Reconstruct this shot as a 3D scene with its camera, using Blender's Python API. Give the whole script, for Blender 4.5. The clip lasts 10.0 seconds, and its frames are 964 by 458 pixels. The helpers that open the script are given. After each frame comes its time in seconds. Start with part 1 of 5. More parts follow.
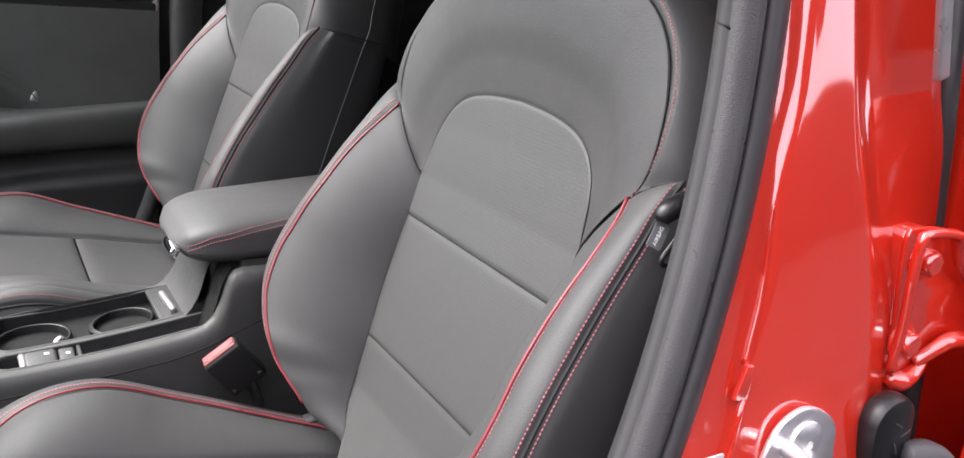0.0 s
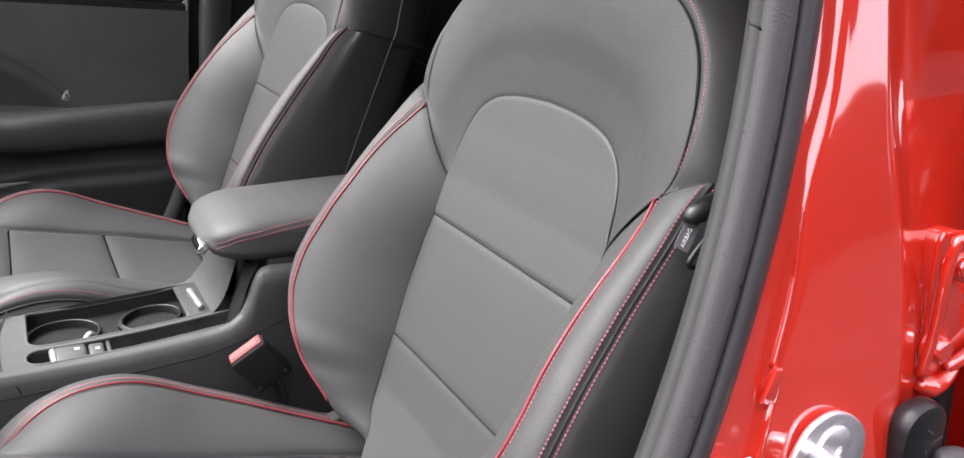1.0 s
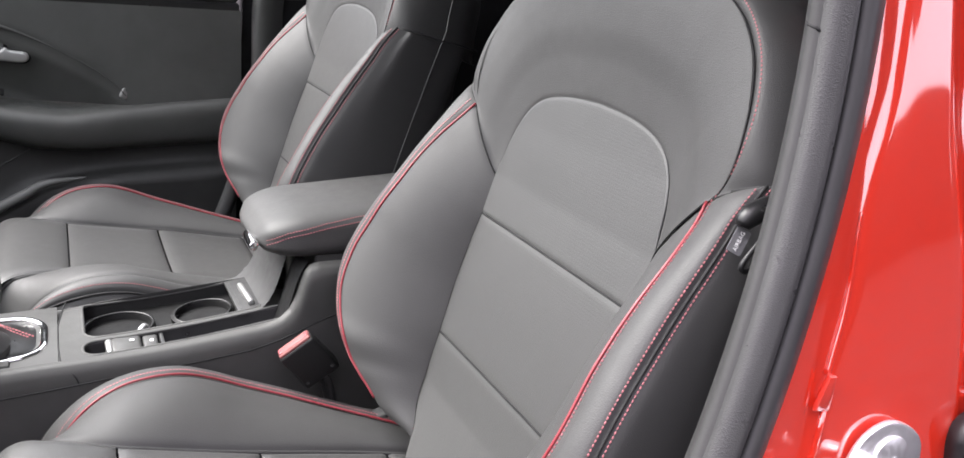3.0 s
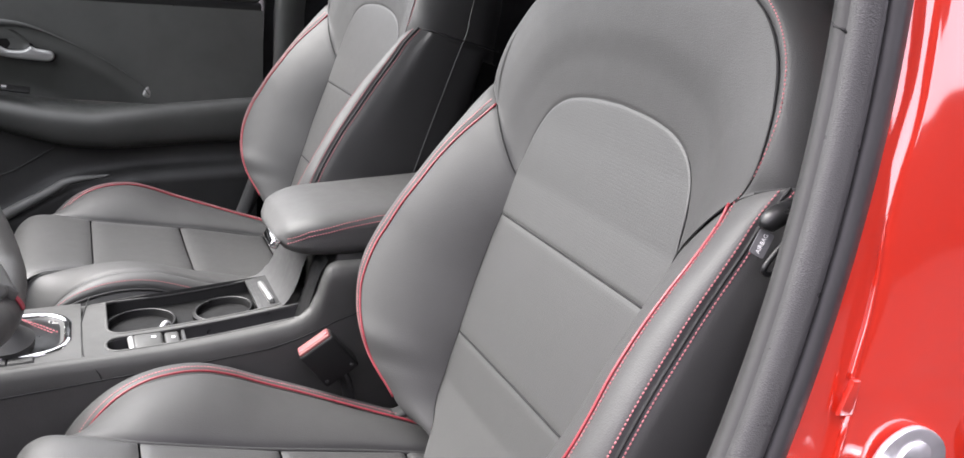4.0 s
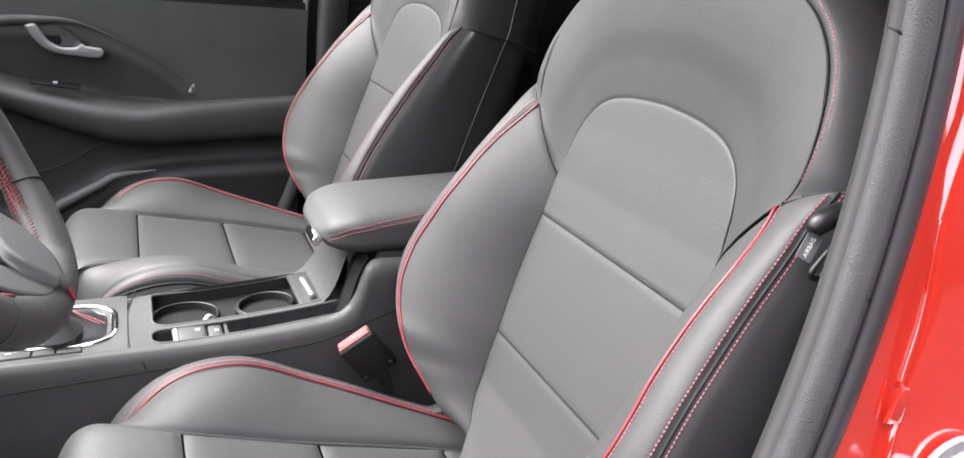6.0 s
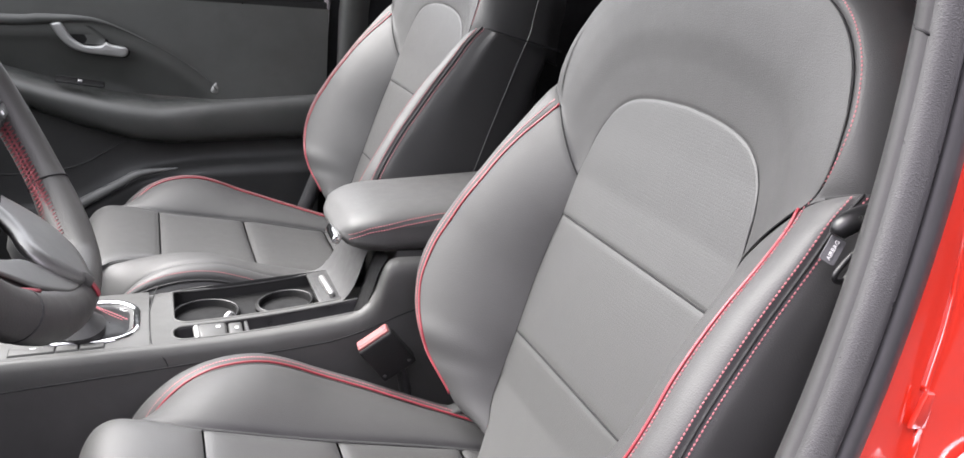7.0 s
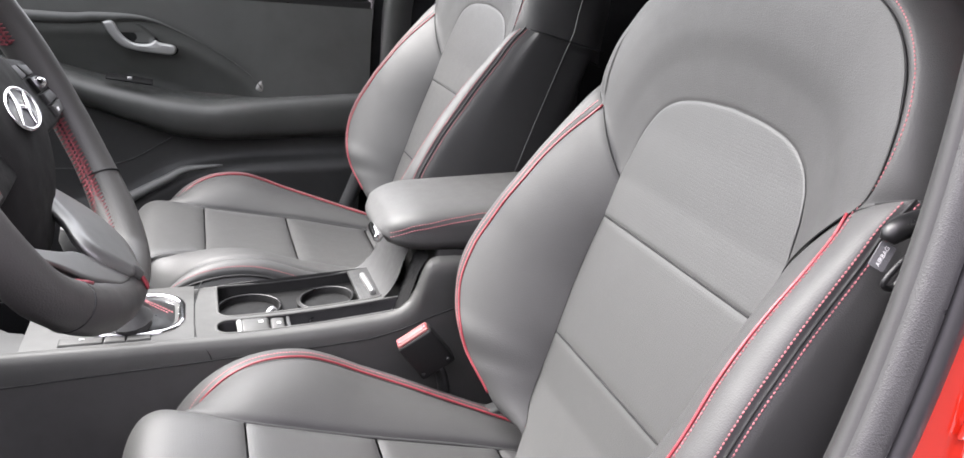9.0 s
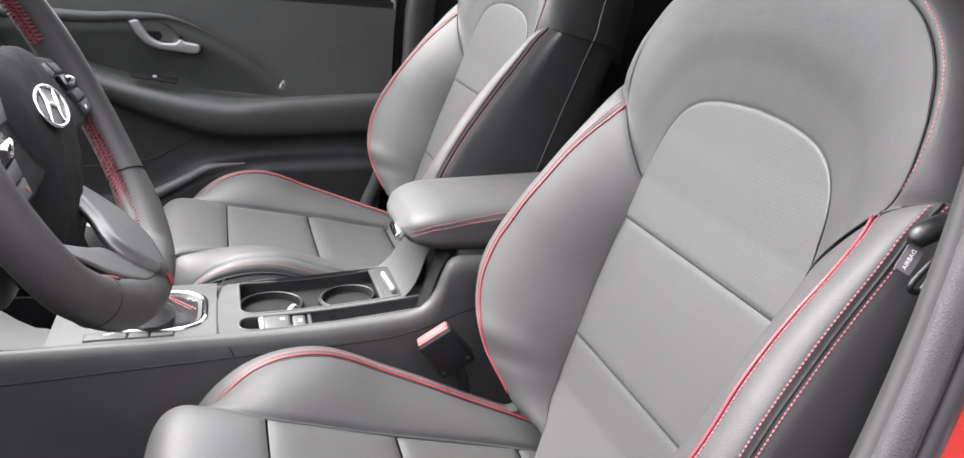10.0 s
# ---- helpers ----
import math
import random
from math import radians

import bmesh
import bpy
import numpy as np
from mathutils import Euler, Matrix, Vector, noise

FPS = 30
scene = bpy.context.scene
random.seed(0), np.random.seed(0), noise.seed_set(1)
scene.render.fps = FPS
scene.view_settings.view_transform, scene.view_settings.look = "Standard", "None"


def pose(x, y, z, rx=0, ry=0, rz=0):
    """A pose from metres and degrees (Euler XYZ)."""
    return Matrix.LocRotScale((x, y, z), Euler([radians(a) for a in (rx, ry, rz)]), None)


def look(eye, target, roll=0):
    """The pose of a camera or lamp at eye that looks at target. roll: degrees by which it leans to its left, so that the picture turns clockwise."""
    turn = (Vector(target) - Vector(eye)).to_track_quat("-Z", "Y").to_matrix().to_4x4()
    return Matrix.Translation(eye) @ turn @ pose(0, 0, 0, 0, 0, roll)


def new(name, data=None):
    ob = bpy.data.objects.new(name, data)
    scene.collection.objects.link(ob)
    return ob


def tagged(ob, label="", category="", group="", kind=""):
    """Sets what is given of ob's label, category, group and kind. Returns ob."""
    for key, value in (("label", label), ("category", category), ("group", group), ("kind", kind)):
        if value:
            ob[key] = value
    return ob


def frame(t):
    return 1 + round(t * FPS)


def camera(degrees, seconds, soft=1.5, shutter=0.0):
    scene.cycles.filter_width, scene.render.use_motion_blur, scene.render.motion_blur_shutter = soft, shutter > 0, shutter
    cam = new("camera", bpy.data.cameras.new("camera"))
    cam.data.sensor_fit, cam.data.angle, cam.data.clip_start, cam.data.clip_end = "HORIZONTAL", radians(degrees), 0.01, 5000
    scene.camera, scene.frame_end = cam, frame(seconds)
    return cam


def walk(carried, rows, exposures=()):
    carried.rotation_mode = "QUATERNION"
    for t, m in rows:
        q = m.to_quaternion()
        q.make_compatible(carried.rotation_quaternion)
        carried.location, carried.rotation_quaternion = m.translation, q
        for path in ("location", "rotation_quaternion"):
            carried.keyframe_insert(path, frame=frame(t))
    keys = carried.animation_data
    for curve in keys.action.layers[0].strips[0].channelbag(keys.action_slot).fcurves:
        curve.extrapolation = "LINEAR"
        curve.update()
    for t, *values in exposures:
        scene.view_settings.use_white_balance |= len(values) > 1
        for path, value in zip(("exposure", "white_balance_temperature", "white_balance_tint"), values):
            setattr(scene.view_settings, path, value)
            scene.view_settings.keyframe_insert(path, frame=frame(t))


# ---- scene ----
from mathutils.bvhtree import BVHTree

# seconds, eye x y z, yaw, pitch, lean; x runs to the car's rear, y to its far side
cam = camera(59.50, 10.0)
ROWS = [
    (0.0, 0.0000, 0.0000, 1.0500, -32.229, -17.240, 5.362),
    (0.5, -0.0012, 0.0002, 1.0498, -31.427, -17.281, 5.348),
    (1.0, -0.0023, 0.0007, 1.0495, -30.578, -17.337, 5.348),
    (1.5, -0.0037, 0.0010, 1.0494, -29.732, -17.408, 5.345),
    (2.0, -0.0051, 0.0010, 1.0495, -28.941, -17.463, 5.323),
    (2.5, -0.0064, 0.0010, 1.0493, -28.205, -17.515, 5.318),
    (4.0, -0.0094, 0.0017, 1.0491, -26.246, -17.669, 5.383),
    (4.5, -0.0106, 0.0019, 1.0487, -25.575, -17.708, 5.409),
    (5.0, -0.0120, 0.0018, 1.0485, -24.947, -17.761, 5.439),
    (5.5, -0.0131, 0.0021, 1.0484, -24.315, -17.827, 5.464),
    (7.0, -0.0161, 0.0028, 1.0478, -22.415, -17.988, 5.581),
    (7.5, -0.0173, 0.0027, 1.0477, -21.780, -18.030, 5.609),
    (8.0, -0.0181, 0.0029, 1.0477, -21.137, -18.094, 5.632),
    (8.5, -0.0191, 0.0027, 1.0477, -20.456, -18.160, 5.670),
    (9.0, -0.0202, 0.0026, 1.0477, -19.754, -18.225, 5.664),
    (9.5, -0.0213, 0.0027, 1.0475, -19.053, -18.290, 5.699),
    (10.0, -0.0222, 0.0026, 1.0472, -18.367, -18.341, 5.712),
]
walk(cam, [(t, pose(x, y, z, 90 + pitch, 0, yaw) @ pose(0, 0, 0, 0, 0, lean)) for t, x, y, z, yaw, pitch, lean in ROWS], [(0.0, 2.00, 6400, 24), (5.0, 2.31, 6400, 24), (10.0, 2.56, 6400, 24)])

# ---- light ----
world = bpy.data.worlds.new("sky")
scene.world = world
world.use_nodes = True
wn = world.node_tree.nodes
sky = wn.new("ShaderNodeTexSky")
sky.sky_type, sky.sun_disc = "NISHITA", False
sky.sun_elevation, sky.sun_rotation = radians(49.35), radians(-55.9)
sky.air_density, sky.dust_density = 0.45, 8.0
haze = wn.new("ShaderNodeHueSaturation")
haze.inputs["Saturation"].default_value = 0.55
world.node_tree.links.new(sky.outputs[0], haze.inputs["Color"])
veil = wn.new("ShaderNodeMix")
veil.data_type = "RGBA"
veil.inputs["Factor"].default_value, veil.inputs["B"].default_value = 0.6, (6.6, 6.6, 6.8, 1.0)
world.node_tree.links.new(haze.outputs[0], veil.inputs["A"])
world.node_tree.links.new(veil.outputs["Result"], wn["Background"].inputs[0])
wn["Background"].inputs[1].default_value = 0.15
sun = new("sun", bpy.data.lights.new("sun", "SUN"))
sun.data.energy, sun.data.angle, sun.data.color = 1.8, radians(50), (1.0, 0.97, 0.92)
sun.matrix_world = look((-3.7, 2.5, 5.2), (0, 0, 0))

# ---- materials ----


def material(name, color, rough=0.5, metal=0.0, spec=0.5, coat=0.0, mottle=0.12, mottle_scale=14.0, grain=0.0, grain_scale=900.0, rough_var=0.08, cells=0.0, cell_scale=600.0):
    """A surface with broad mottling of colour and gloss, fine grain and, where wanted, a cell-like leather or flock relief."""
    m = bpy.data.materials.new(name)
    m.use_nodes = True
    nt = m.node_tree
    n, link = nt.nodes, nt.links.new
    b = n["Principled BSDF"]
    b.inputs["Metallic"].default_value = metal
    b.inputs["Specular IOR Level"].default_value = spec
    b.inputs["Coat Weight"].default_value = coat
    b.inputs["Coat Roughness"].default_value = 0.05
    b.inputs["Coat IOR"].default_value = 2.45
    co = n.new("ShaderNodeTexCoord")
    big = n.new("ShaderNodeTexNoise")
    big.inputs["Scale"].default_value, big.inputs["Detail"].default_value = mottle_scale, 4
    link(co.outputs["Object"], big.inputs["Vector"])
    ramp = n.new("ShaderNodeMapRange")
    ramp.inputs["From Min"].default_value, ramp.inputs["From Max"].default_value = 0.3, 0.7
    ramp.inputs["To Min"].default_value, ramp.inputs["To Max"].default_value = 1 - mottle, 1 + mottle
    link(big.outputs["Fac"], ramp.inputs["Value"])
    mul = n.new("ShaderNodeVectorMath")
    mul.operation = "SCALE"
    mul.inputs[0].default_value = color
    link(ramp.outputs["Result"], mul.inputs["Scale"])
    link(mul.outputs["Vector"], b.inputs["Base Color"])
    rr = n.new("ShaderNodeMapRange")
    rr.inputs["From Min"].default_value, rr.inputs["From Max"].default_value = 0.3, 0.7
    rr.inputs["To Min"].default_value, rr.inputs["To Max"].default_value = max(0.02, rough - rough_var), rough + rough_var
    fine = n.new("ShaderNodeTexNoise")
    fine.inputs["Scale"].default_value, fine.inputs["Detail"].default_value = mottle_scale * 5, 3
    link(co.outputs["Object"], fine.inputs["Vector"])
    link(fine.outputs["Fac"], rr.inputs["Value"])
    link(rr.outputs["Result"], b.inputs["Roughness"])
    height = None
    if grain:
        g = n.new("ShaderNodeTexNoise")
        g.inputs["Scale"].default_value, g.inputs["Detail"].default_value = grain_scale, 2
        link(co.outputs["Object"], g.inputs["Vector"])
        bump = n.new("ShaderNodeBump")
        bump.inputs["Strength"].default_value, bump.inputs["Distance"].default_value = grain, 0.001
        link(g.outputs["Fac"], bump.inputs["Height"])
        height = bump
    if cells:
        v = n.new("ShaderNodeTexVoronoi")
        v.inputs["Scale"].default_value = cell_scale
        link(co.outputs["Object"], v.inputs["Vector"])
        bump = n.new("ShaderNodeBump")
        bump.inputs["Strength"].default_value, bump.inputs["Distance"].default_value = cells, 0.001
        link(v.outputs["Distance"], bump.inputs["Height"])
        if height:
            link(height.outputs["Normal"], bump.inputs["Normal"])
        height = bump
    if height:
        link(height.outputs["Normal"], b.inputs["Normal"])
    return m


def perforated(name, color, relief):
    """Leather with rows of tiny punched holes, laid out by the panel's own metres."""
    m = material(name, color, rough=0.43, spec=0.5, grain=0.2, grain_scale=1200, mottle=0.03, rough_var=0.02)
    nt = m.node_tree
    n, link = nt.nodes, nt.links.new
    b = n["Principled BSDF"]
    uv = n.new("ShaderNodeUVMap")
    uv.uv_map = "metres"
    sep = n.new("ShaderNodeSeparateXYZ")
    link(uv.outputs["UV"], sep.inputs[0])

    def wave(socket, per_metre, phase=0.0):
        s = n.new("ShaderNodeMath")
        s.operation = "MULTIPLY_ADD"
        s.inputs[1].default_value, s.inputs[2].default_value = per_metre * 2 * math.pi, phase
        link(socket, s.inputs[0])
        w = n.new("ShaderNodeMath")
        w.operation = "SINE"
        link(s.outputs[0], w.inputs[0])
        return w

    def two(op, p, q):
        s = n.new("ShaderNodeMath")
        s.operation = op
        link(p, s.inputs[0])
        if isinstance(q, float):
            s.inputs[1].default_value = q
        else:
            link(q, s.inputs[1])
        return s.outputs[0]

    along, across = two("ADD", sep.outputs["X"], sep.outputs["Y"]), two("SUBTRACT", sep.outputs["X"], sep.outputs["Y"])
    dots = two("MULTIPLY", wave(along, 150).outputs[0], wave(across, 150).outputs[0])
    hole = n.new("ShaderNodeMapRange")
    hole.inputs["From Min"].default_value, hole.inputs["From Max"].default_value = 0.25, 0.85
    link(dots, hole.inputs["Value"])
    bump = n.new("ShaderNodeBump")
    bump.invert = True
    bump.inputs["Strength"].default_value, bump.inputs["Distance"].default_value = relief, 0.0008
    link(hole.outputs["Result"], bump.inputs["Height"])
    old = b.inputs["Normal"].links[0].from_socket
    link(old, bump.inputs["Normal"])
    link(bump.outputs["Normal"], b.inputs["Normal"])
    dark = n.new("ShaderNodeMix")
    dark.data_type = "RGBA"
    link(b.inputs["Base Color"].links[0].from_socket, dark.inputs["A"])
    k = 1 - relief
    dark.inputs["B"].default_value = (color[0] * k, color[1] * k, color[2] * k, 1)
    link(hole.outputs["Result"], dark.inputs["Factor"])
    link(dark.outputs["Result"], b.inputs["Base Color"])
    return m


LEATHER = material("charcoal leather", (0.0590, 0.0587, 0.0584), rough=0.52, spec=0.38, grain=0.12, grain_scale=1300, cells=0.13, cell_scale=800, mottle=0.06, rough_var=0.03)
INSERT = perforated("perforated leather", (0.0610, 0.0610, 0.0603), 0.07)
INSERT_SMOOTH = perforated("finely perforated leather", (0.0610, 0.0610, 0.0603), 0.07)
# On side panels and outer shoulders this darker leather stands in for shade.
SIDE = material("dark leather", (0.0450, 0.0450, 0.0448), rough=0.5, spec=0.38, grain=0.12, grain_scale=1500, cells=0.16, cell_scale=1100, mottle=0.05, rough_var=0.03)
SEAM = material("black seam", (0.0084, 0.0084, 0.0091), rough=0.7, mottle=0.1)
PIPING = material("red leather piping", (0.25, 0.030, 0.040), rough=0.34, spec=0.5, grain=0.1, mottle=0.1)
THREAD = material("red thread", (0.3920, 0.1400, 0.1540), rough=0.7, spec=0.2, mottle=0.15, mottle_scale=200)
RIM_THREAD = material("dark red thread", (0.2500, 0.0700, 0.0800), rough=0.65, spec=0.2, mottle=0.2, mottle_scale=300)
GREY_THREAD = material("grey thread", (0.0700, 0.0700, 0.0700), rough=0.6, mottle=0.15, mottle_scale=200)
PLASTIC = material("grained dark plastic", (0.0700, 0.0700, 0.0680), rough=0.52, spec=0.42, grain=0.12, grain_scale=900, cells=0.1, cell_scale=900, rough_var=0.04)
PLASTIC_SOFT = material("soft-touch dark plastic", (0.0200, 0.0198, 0.0192), rough=0.7, spec=0.08, grain=0.15, grain_scale=800)
RIM_LEATHER = material("dark grained rim leather", (0.0520, 0.0505, 0.0480), rough=0.48, spec=0.45, grain=0.08, grain_scale=900, cells=0.08, cell_scale=700, mottle=0.06, rough_var=0.04)
# Paler trim plastic: the light on the pocket rim is in its colour.
POCKET_LIT = material("plastic lightened for the lit pocket", (0.1540, 0.1540, 0.1505), rough=0.5, grain=0.1)
DOOR_TRIM = material("dark door plastic", (0.0680, 0.0695, 0.0665), rough=0.46, spec=0.45, grain=0.15, grain_scale=800)
TRIM_DARK = material("dark pillar plastic", (0.0340, 0.0340, 0.0340), rough=0.5, spec=0.4, grain=0.1, grain_scale=700)
# Copy of the console plastic with the lower side's light put into its tone.
LOWER_PLASTIC = material("lower console plastic toned for light", (0.0720, 0.0710, 0.0700), rough=0.55, spec=0.4, grain=0.14, grain_scale=700, cells=0.1, cell_scale=800)
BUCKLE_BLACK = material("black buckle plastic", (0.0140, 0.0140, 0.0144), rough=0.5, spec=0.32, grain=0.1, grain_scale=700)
TRAY = material("black tray plastic", (0.0077, 0.0077, 0.0079), rough=0.55, spec=0.2, grain=0.1)
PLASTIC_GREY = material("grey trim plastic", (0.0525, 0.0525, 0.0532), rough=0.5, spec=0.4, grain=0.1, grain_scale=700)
FLOCK = material("textured seal rubber", (0.0350, 0.0350, 0.0355), rough=0.34, spec=0.5, cells=0.17, cell_scale=1250, grain=0.10, grain_scale=700)
RUBBER = material("smooth grey rubber", (0.0390, 0.0386, 0.0395), rough=0.45, spec=0.42, grain=0.04)
BLACK = material("black plastic", (0.0084, 0.0084, 0.0091), rough=0.35, spec=0.5)
CARPET = material("black carpet", (0.0084, 0.0084, 0.0091), rough=0.95, spec=0.1, grain=0.9, grain_scale=500)
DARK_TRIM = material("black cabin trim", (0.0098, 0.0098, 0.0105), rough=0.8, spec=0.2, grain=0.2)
HEADLINER = material("grey headliner cloth", (0.30, 0.30, 0.29), rough=0.95, spec=0.1, grain=0.4)
PAINT = material("red car paint", (0.66, 0.026, 0.008), rough=0.4, spec=0.1, coat=1.0, mottle=0.0, rough_var=0.02)
CHROME = material("bright chrome", (0.80, 0.80, 0.81), rough=0.10, metal=1.0, mottle=0.04, rough_var=0.04)
ZINC = material("zinc-plated steel", (0.88, 0.88, 0.89), rough=0.42, metal=1.0, mottle=0.05, mottle_scale=60)
SPOKE_GREY = material("satin silver plastic spoke", (0.165, 0.165, 0.16), rough=0.36, metal=0.6, mottle=0.02, rough_var=0.02)
HANDLE = material("satin chrome", (0.34, 0.34, 0.335), rough=0.40, metal=0.6, mottle=0.03, rough_var=0.03)
SATIN = material("satin silver plastic", (0.46, 0.46, 0.47), rough=0.34, metal=0.6, mottle=0.04)
BUCKLE_RED = material("red release button", (0.24, 0.075, 0.072), rough=0.55, spec=0.5, mottle=0.04)
BUTTON_FACE = material("worn red plastic", (0.26, 0.066, 0.066), rough=0.55, mottle=0.04)
SWITCH_GREY = material("pale grey switch plastic", (0.066, 0.066, 0.064), rough=0.45, spec=0.45, mottle=0.03)
CUP_RIM = material("black cup holder plastic", (0.0112, 0.0112, 0.0115), rough=0.35, spec=0.45, grain=0.1)
LABEL_WHITE = material("white printed label", (0.75, 0.75, 0.76), rough=0.5, mottle=0.03)
LABEL_GREY = material("grey woven tag", (0.1120, 0.1120, 0.1190), rough=0.7, grain=0.4, grain_scale=1500)
WEBBING = material("black belt webbing", (0.0140, 0.0140, 0.0147), rough=0.6, grain=0.5, grain_scale=1500)
ASPHALT = material("asphalt", (0.026, 0.026, 0.027), rough=0.95, spec=0.1, mottle=0.25, mottle_scale=3, grain=0.8, grain_scale=120)



def car_glass():
    """Thin greenish safety glass: clear to light, with a faint mirror on its face."""
    m = bpy.data.materials.new("greenish car glass")
    m.use_nodes = True
    n, link = m.node_tree.nodes, m.node_tree.links.new
    clear, gloss, mix = n.new("ShaderNodeBsdfTransparent"), n.new("ShaderNodeBsdfGlossy"), n.new("ShaderNodeMixShader")
    clear.inputs["Color"].default_value = (0.950, 0.995, 0.962, 1)
    gloss.inputs["Roughness"].default_value = 0.02
    mix.inputs["Fac"].default_value = 0.05
    link(clear.outputs[0], mix.inputs[1])
    link(gloss.outputs[0], mix.inputs[2])
    link(mix.outputs[0], n["Material Output"].inputs["Surface"])
    return m


CAR_GLASS = car_glass()

# ---- mesh helpers ----


def thing(name, place, label, category, group="", kind=""):
    ob = new(name)
    ob.location = place
    ob.empty_display_size = 0.05
    return tagged(ob, label, category, group, kind)


def part(name, me, mat, parent=None, label="", kind=""):
    """One mesh object under a thing or part; its points are given relative to that thing."""
    me.materials.clear()
    me.materials.append(mat)
    ob = new(name, me)
    ob.parent = parent
    return tagged(ob, label, "", "", kind)


def solid(name, me, mat, label, category, kind=""):
    return tagged(part(name, me, mat), label, category, "", kind)


def mesh(name, verts, faces, smooth=True, uv=None):
    me = bpy.data.meshes.new(name)
    me.from_pydata([tuple(map(float, v)) for v in verts], [], faces)
    me.update()
    if smooth:
        me.polygons.foreach_set("use_smooth", [True] * len(me.polygons))
    if uv is not None:
        lay = me.uv_layers.new(name="metres")
        idx = np.zeros(len(me.loops), dtype=np.int32)
        me.loops.foreach_get("vertex_index", idx)
        lay.data.foreach_set("uv", np.asarray(uv, dtype=np.float32)[idx].ravel())
    return me


def sheet(grid, thick=0.0, flip=False, uv=None, wrap=False):
    """A smooth sheet through a grid of points (rows, columns, 3); thick > 0 gives it a back face and edges."""
    g = np.asarray(grid, float)
    r, c = g.shape[:2]
    v = g.reshape(-1, 3)
    cols = c if wrap else c - 1
    f = []
    for i in range(r - 1):
        for j in range(cols):
            k = (j + 1) % c
            q = (i * c + j, i * c + k, (i + 1) * c + k, (i + 1) * c + j)
            f.append(q[::-1] if flip else q)
    me = mesh("sheet", v, f, True, None if uv is None else np.asarray(uv).reshape(-1, 2))
    if thick:
        bm = bmesh.new()
        bm.from_mesh(me)
        bmesh.ops.solidify(bm, geom=bm.faces[:], thickness=thick)
        bm.to_mesh(me)
        bm.free()
    return me


def ring(points, radius, seg=8, closed=False, squash=1.0):
    """A round cord along points; radius may be one number or one for each point."""
    p = np.asarray(points, float)
    n = len(p)
    rad = np.broadcast_to(np.asarray(radius, float), (n,))
    tan = np.roll(p, -1, 0) - np.roll(p, 1, 0) if closed else np.gradient(p, axis=0)
    tan /= np.linalg.norm(tan, axis=1)[:, None] + 1e-12
    ref = np.array([0.0, 0.0, 1.0]) if abs(tan[0][2]) < 0.9 else np.array([1.0, 0.0, 0.0])
    side = np.cross(tan[0], ref)
    side /= np.linalg.norm(side)
    verts, faces = [], []
    for i in range(n):
        side = side - tan[i] * (side @ tan[i])
        side /= np.linalg.norm(side)
        up = np.cross(side, tan[i])
        for k in range(seg):
            a = 2 * math.pi * k / seg
            verts.append(p[i] + rad[i] * (math.cos(a) * side + squash * math.sin(a) * up))
    for i in range(n if closed else n - 1):
        for k in range(seg):
            a, b = i * seg, ((i + 1) % n) * seg
            faces.append((a + k, a + (k + 1) % seg, b + (k + 1) % seg, b + k))
    if not closed:
        faces.append(tuple(range(seg))[::-1])
        faces.append(tuple(range((n - 1) * seg, n * seg)))
    return mesh("cord", verts, faces)


def curve(points, count):
    """A smooth curve through a few points, evenly stepped."""
    p = np.asarray(points, float)
    ext = np.vstack([2 * p[0] - p[1], p, 2 * p[-1] - p[-2]])
    out = []
    for i in range(1, len(ext) - 2):
        p0, p1, p2, p3 = ext[i - 1:i + 3]
        for t in np.linspace(0, 1, 24, endpoint=False):
            out.append(0.5 * (2 * p1 + (p2 - p0) * t + (2 * p0 - 5 * p1 + 4 * p2 - p3) * t * t + (3 * p1 - p0 - 3 * p2 + p3) * t ** 3))
    out.append(p[-1])
    out = np.array(out)
    s = np.r_[0, np.cumsum(np.linalg.norm(np.diff(out, axis=0), axis=1))]
    q = np.linspace(0, s[-1], count)
    return np.stack([np.interp(q, s, out[:, k]) for k in range(out.shape[1])], -1)


def stitches(points, normal, length=0.0022, gap=0.0011, width=0.00075, lift=0.0001):
    """A row of short thread stitches along a curve, lying on a surface with the given normals."""
    p = np.asarray(points, float)
    nor = np.broadcast_to(np.asarray(normal, float), p.shape)
    s = np.r_[0, np.cumsum(np.linalg.norm(np.diff(p, axis=0), axis=1))]

    def at(q, arr):
        return np.array([np.interp(q, s, arr[:, k]) for k in range(3)])

    verts, faces, q = [], [], 0.0
    while q + length < s[-1]:
        a, m, b = at(q, p), at(q + length / 2, p), at(q + length, p)
        n0 = at(q + length / 2, nor)
        n0 /= np.linalg.norm(n0)
        d = (b - a) / np.linalg.norm(b - a)
        w = np.cross(n0, d)
        k = len(verts)
        for c, r, h in ((a, 0.5, 0.1), (m, 1.0, 1.0), (b, 0.5, 0.1)):
            verts += [c - w * width * r - n0 * width * 0.5, c + n0 * (lift + width * h), c + w * width * r - n0 * width * 0.5]
        for e in (0, 3):
            faces += [(k + e, k + e + 1, k + e + 4, k + e + 3), (k + e + 1, k + e + 2, k + e + 5, k + e + 4)]
        q += length + gap
    return mesh("stitching", verts, faces)


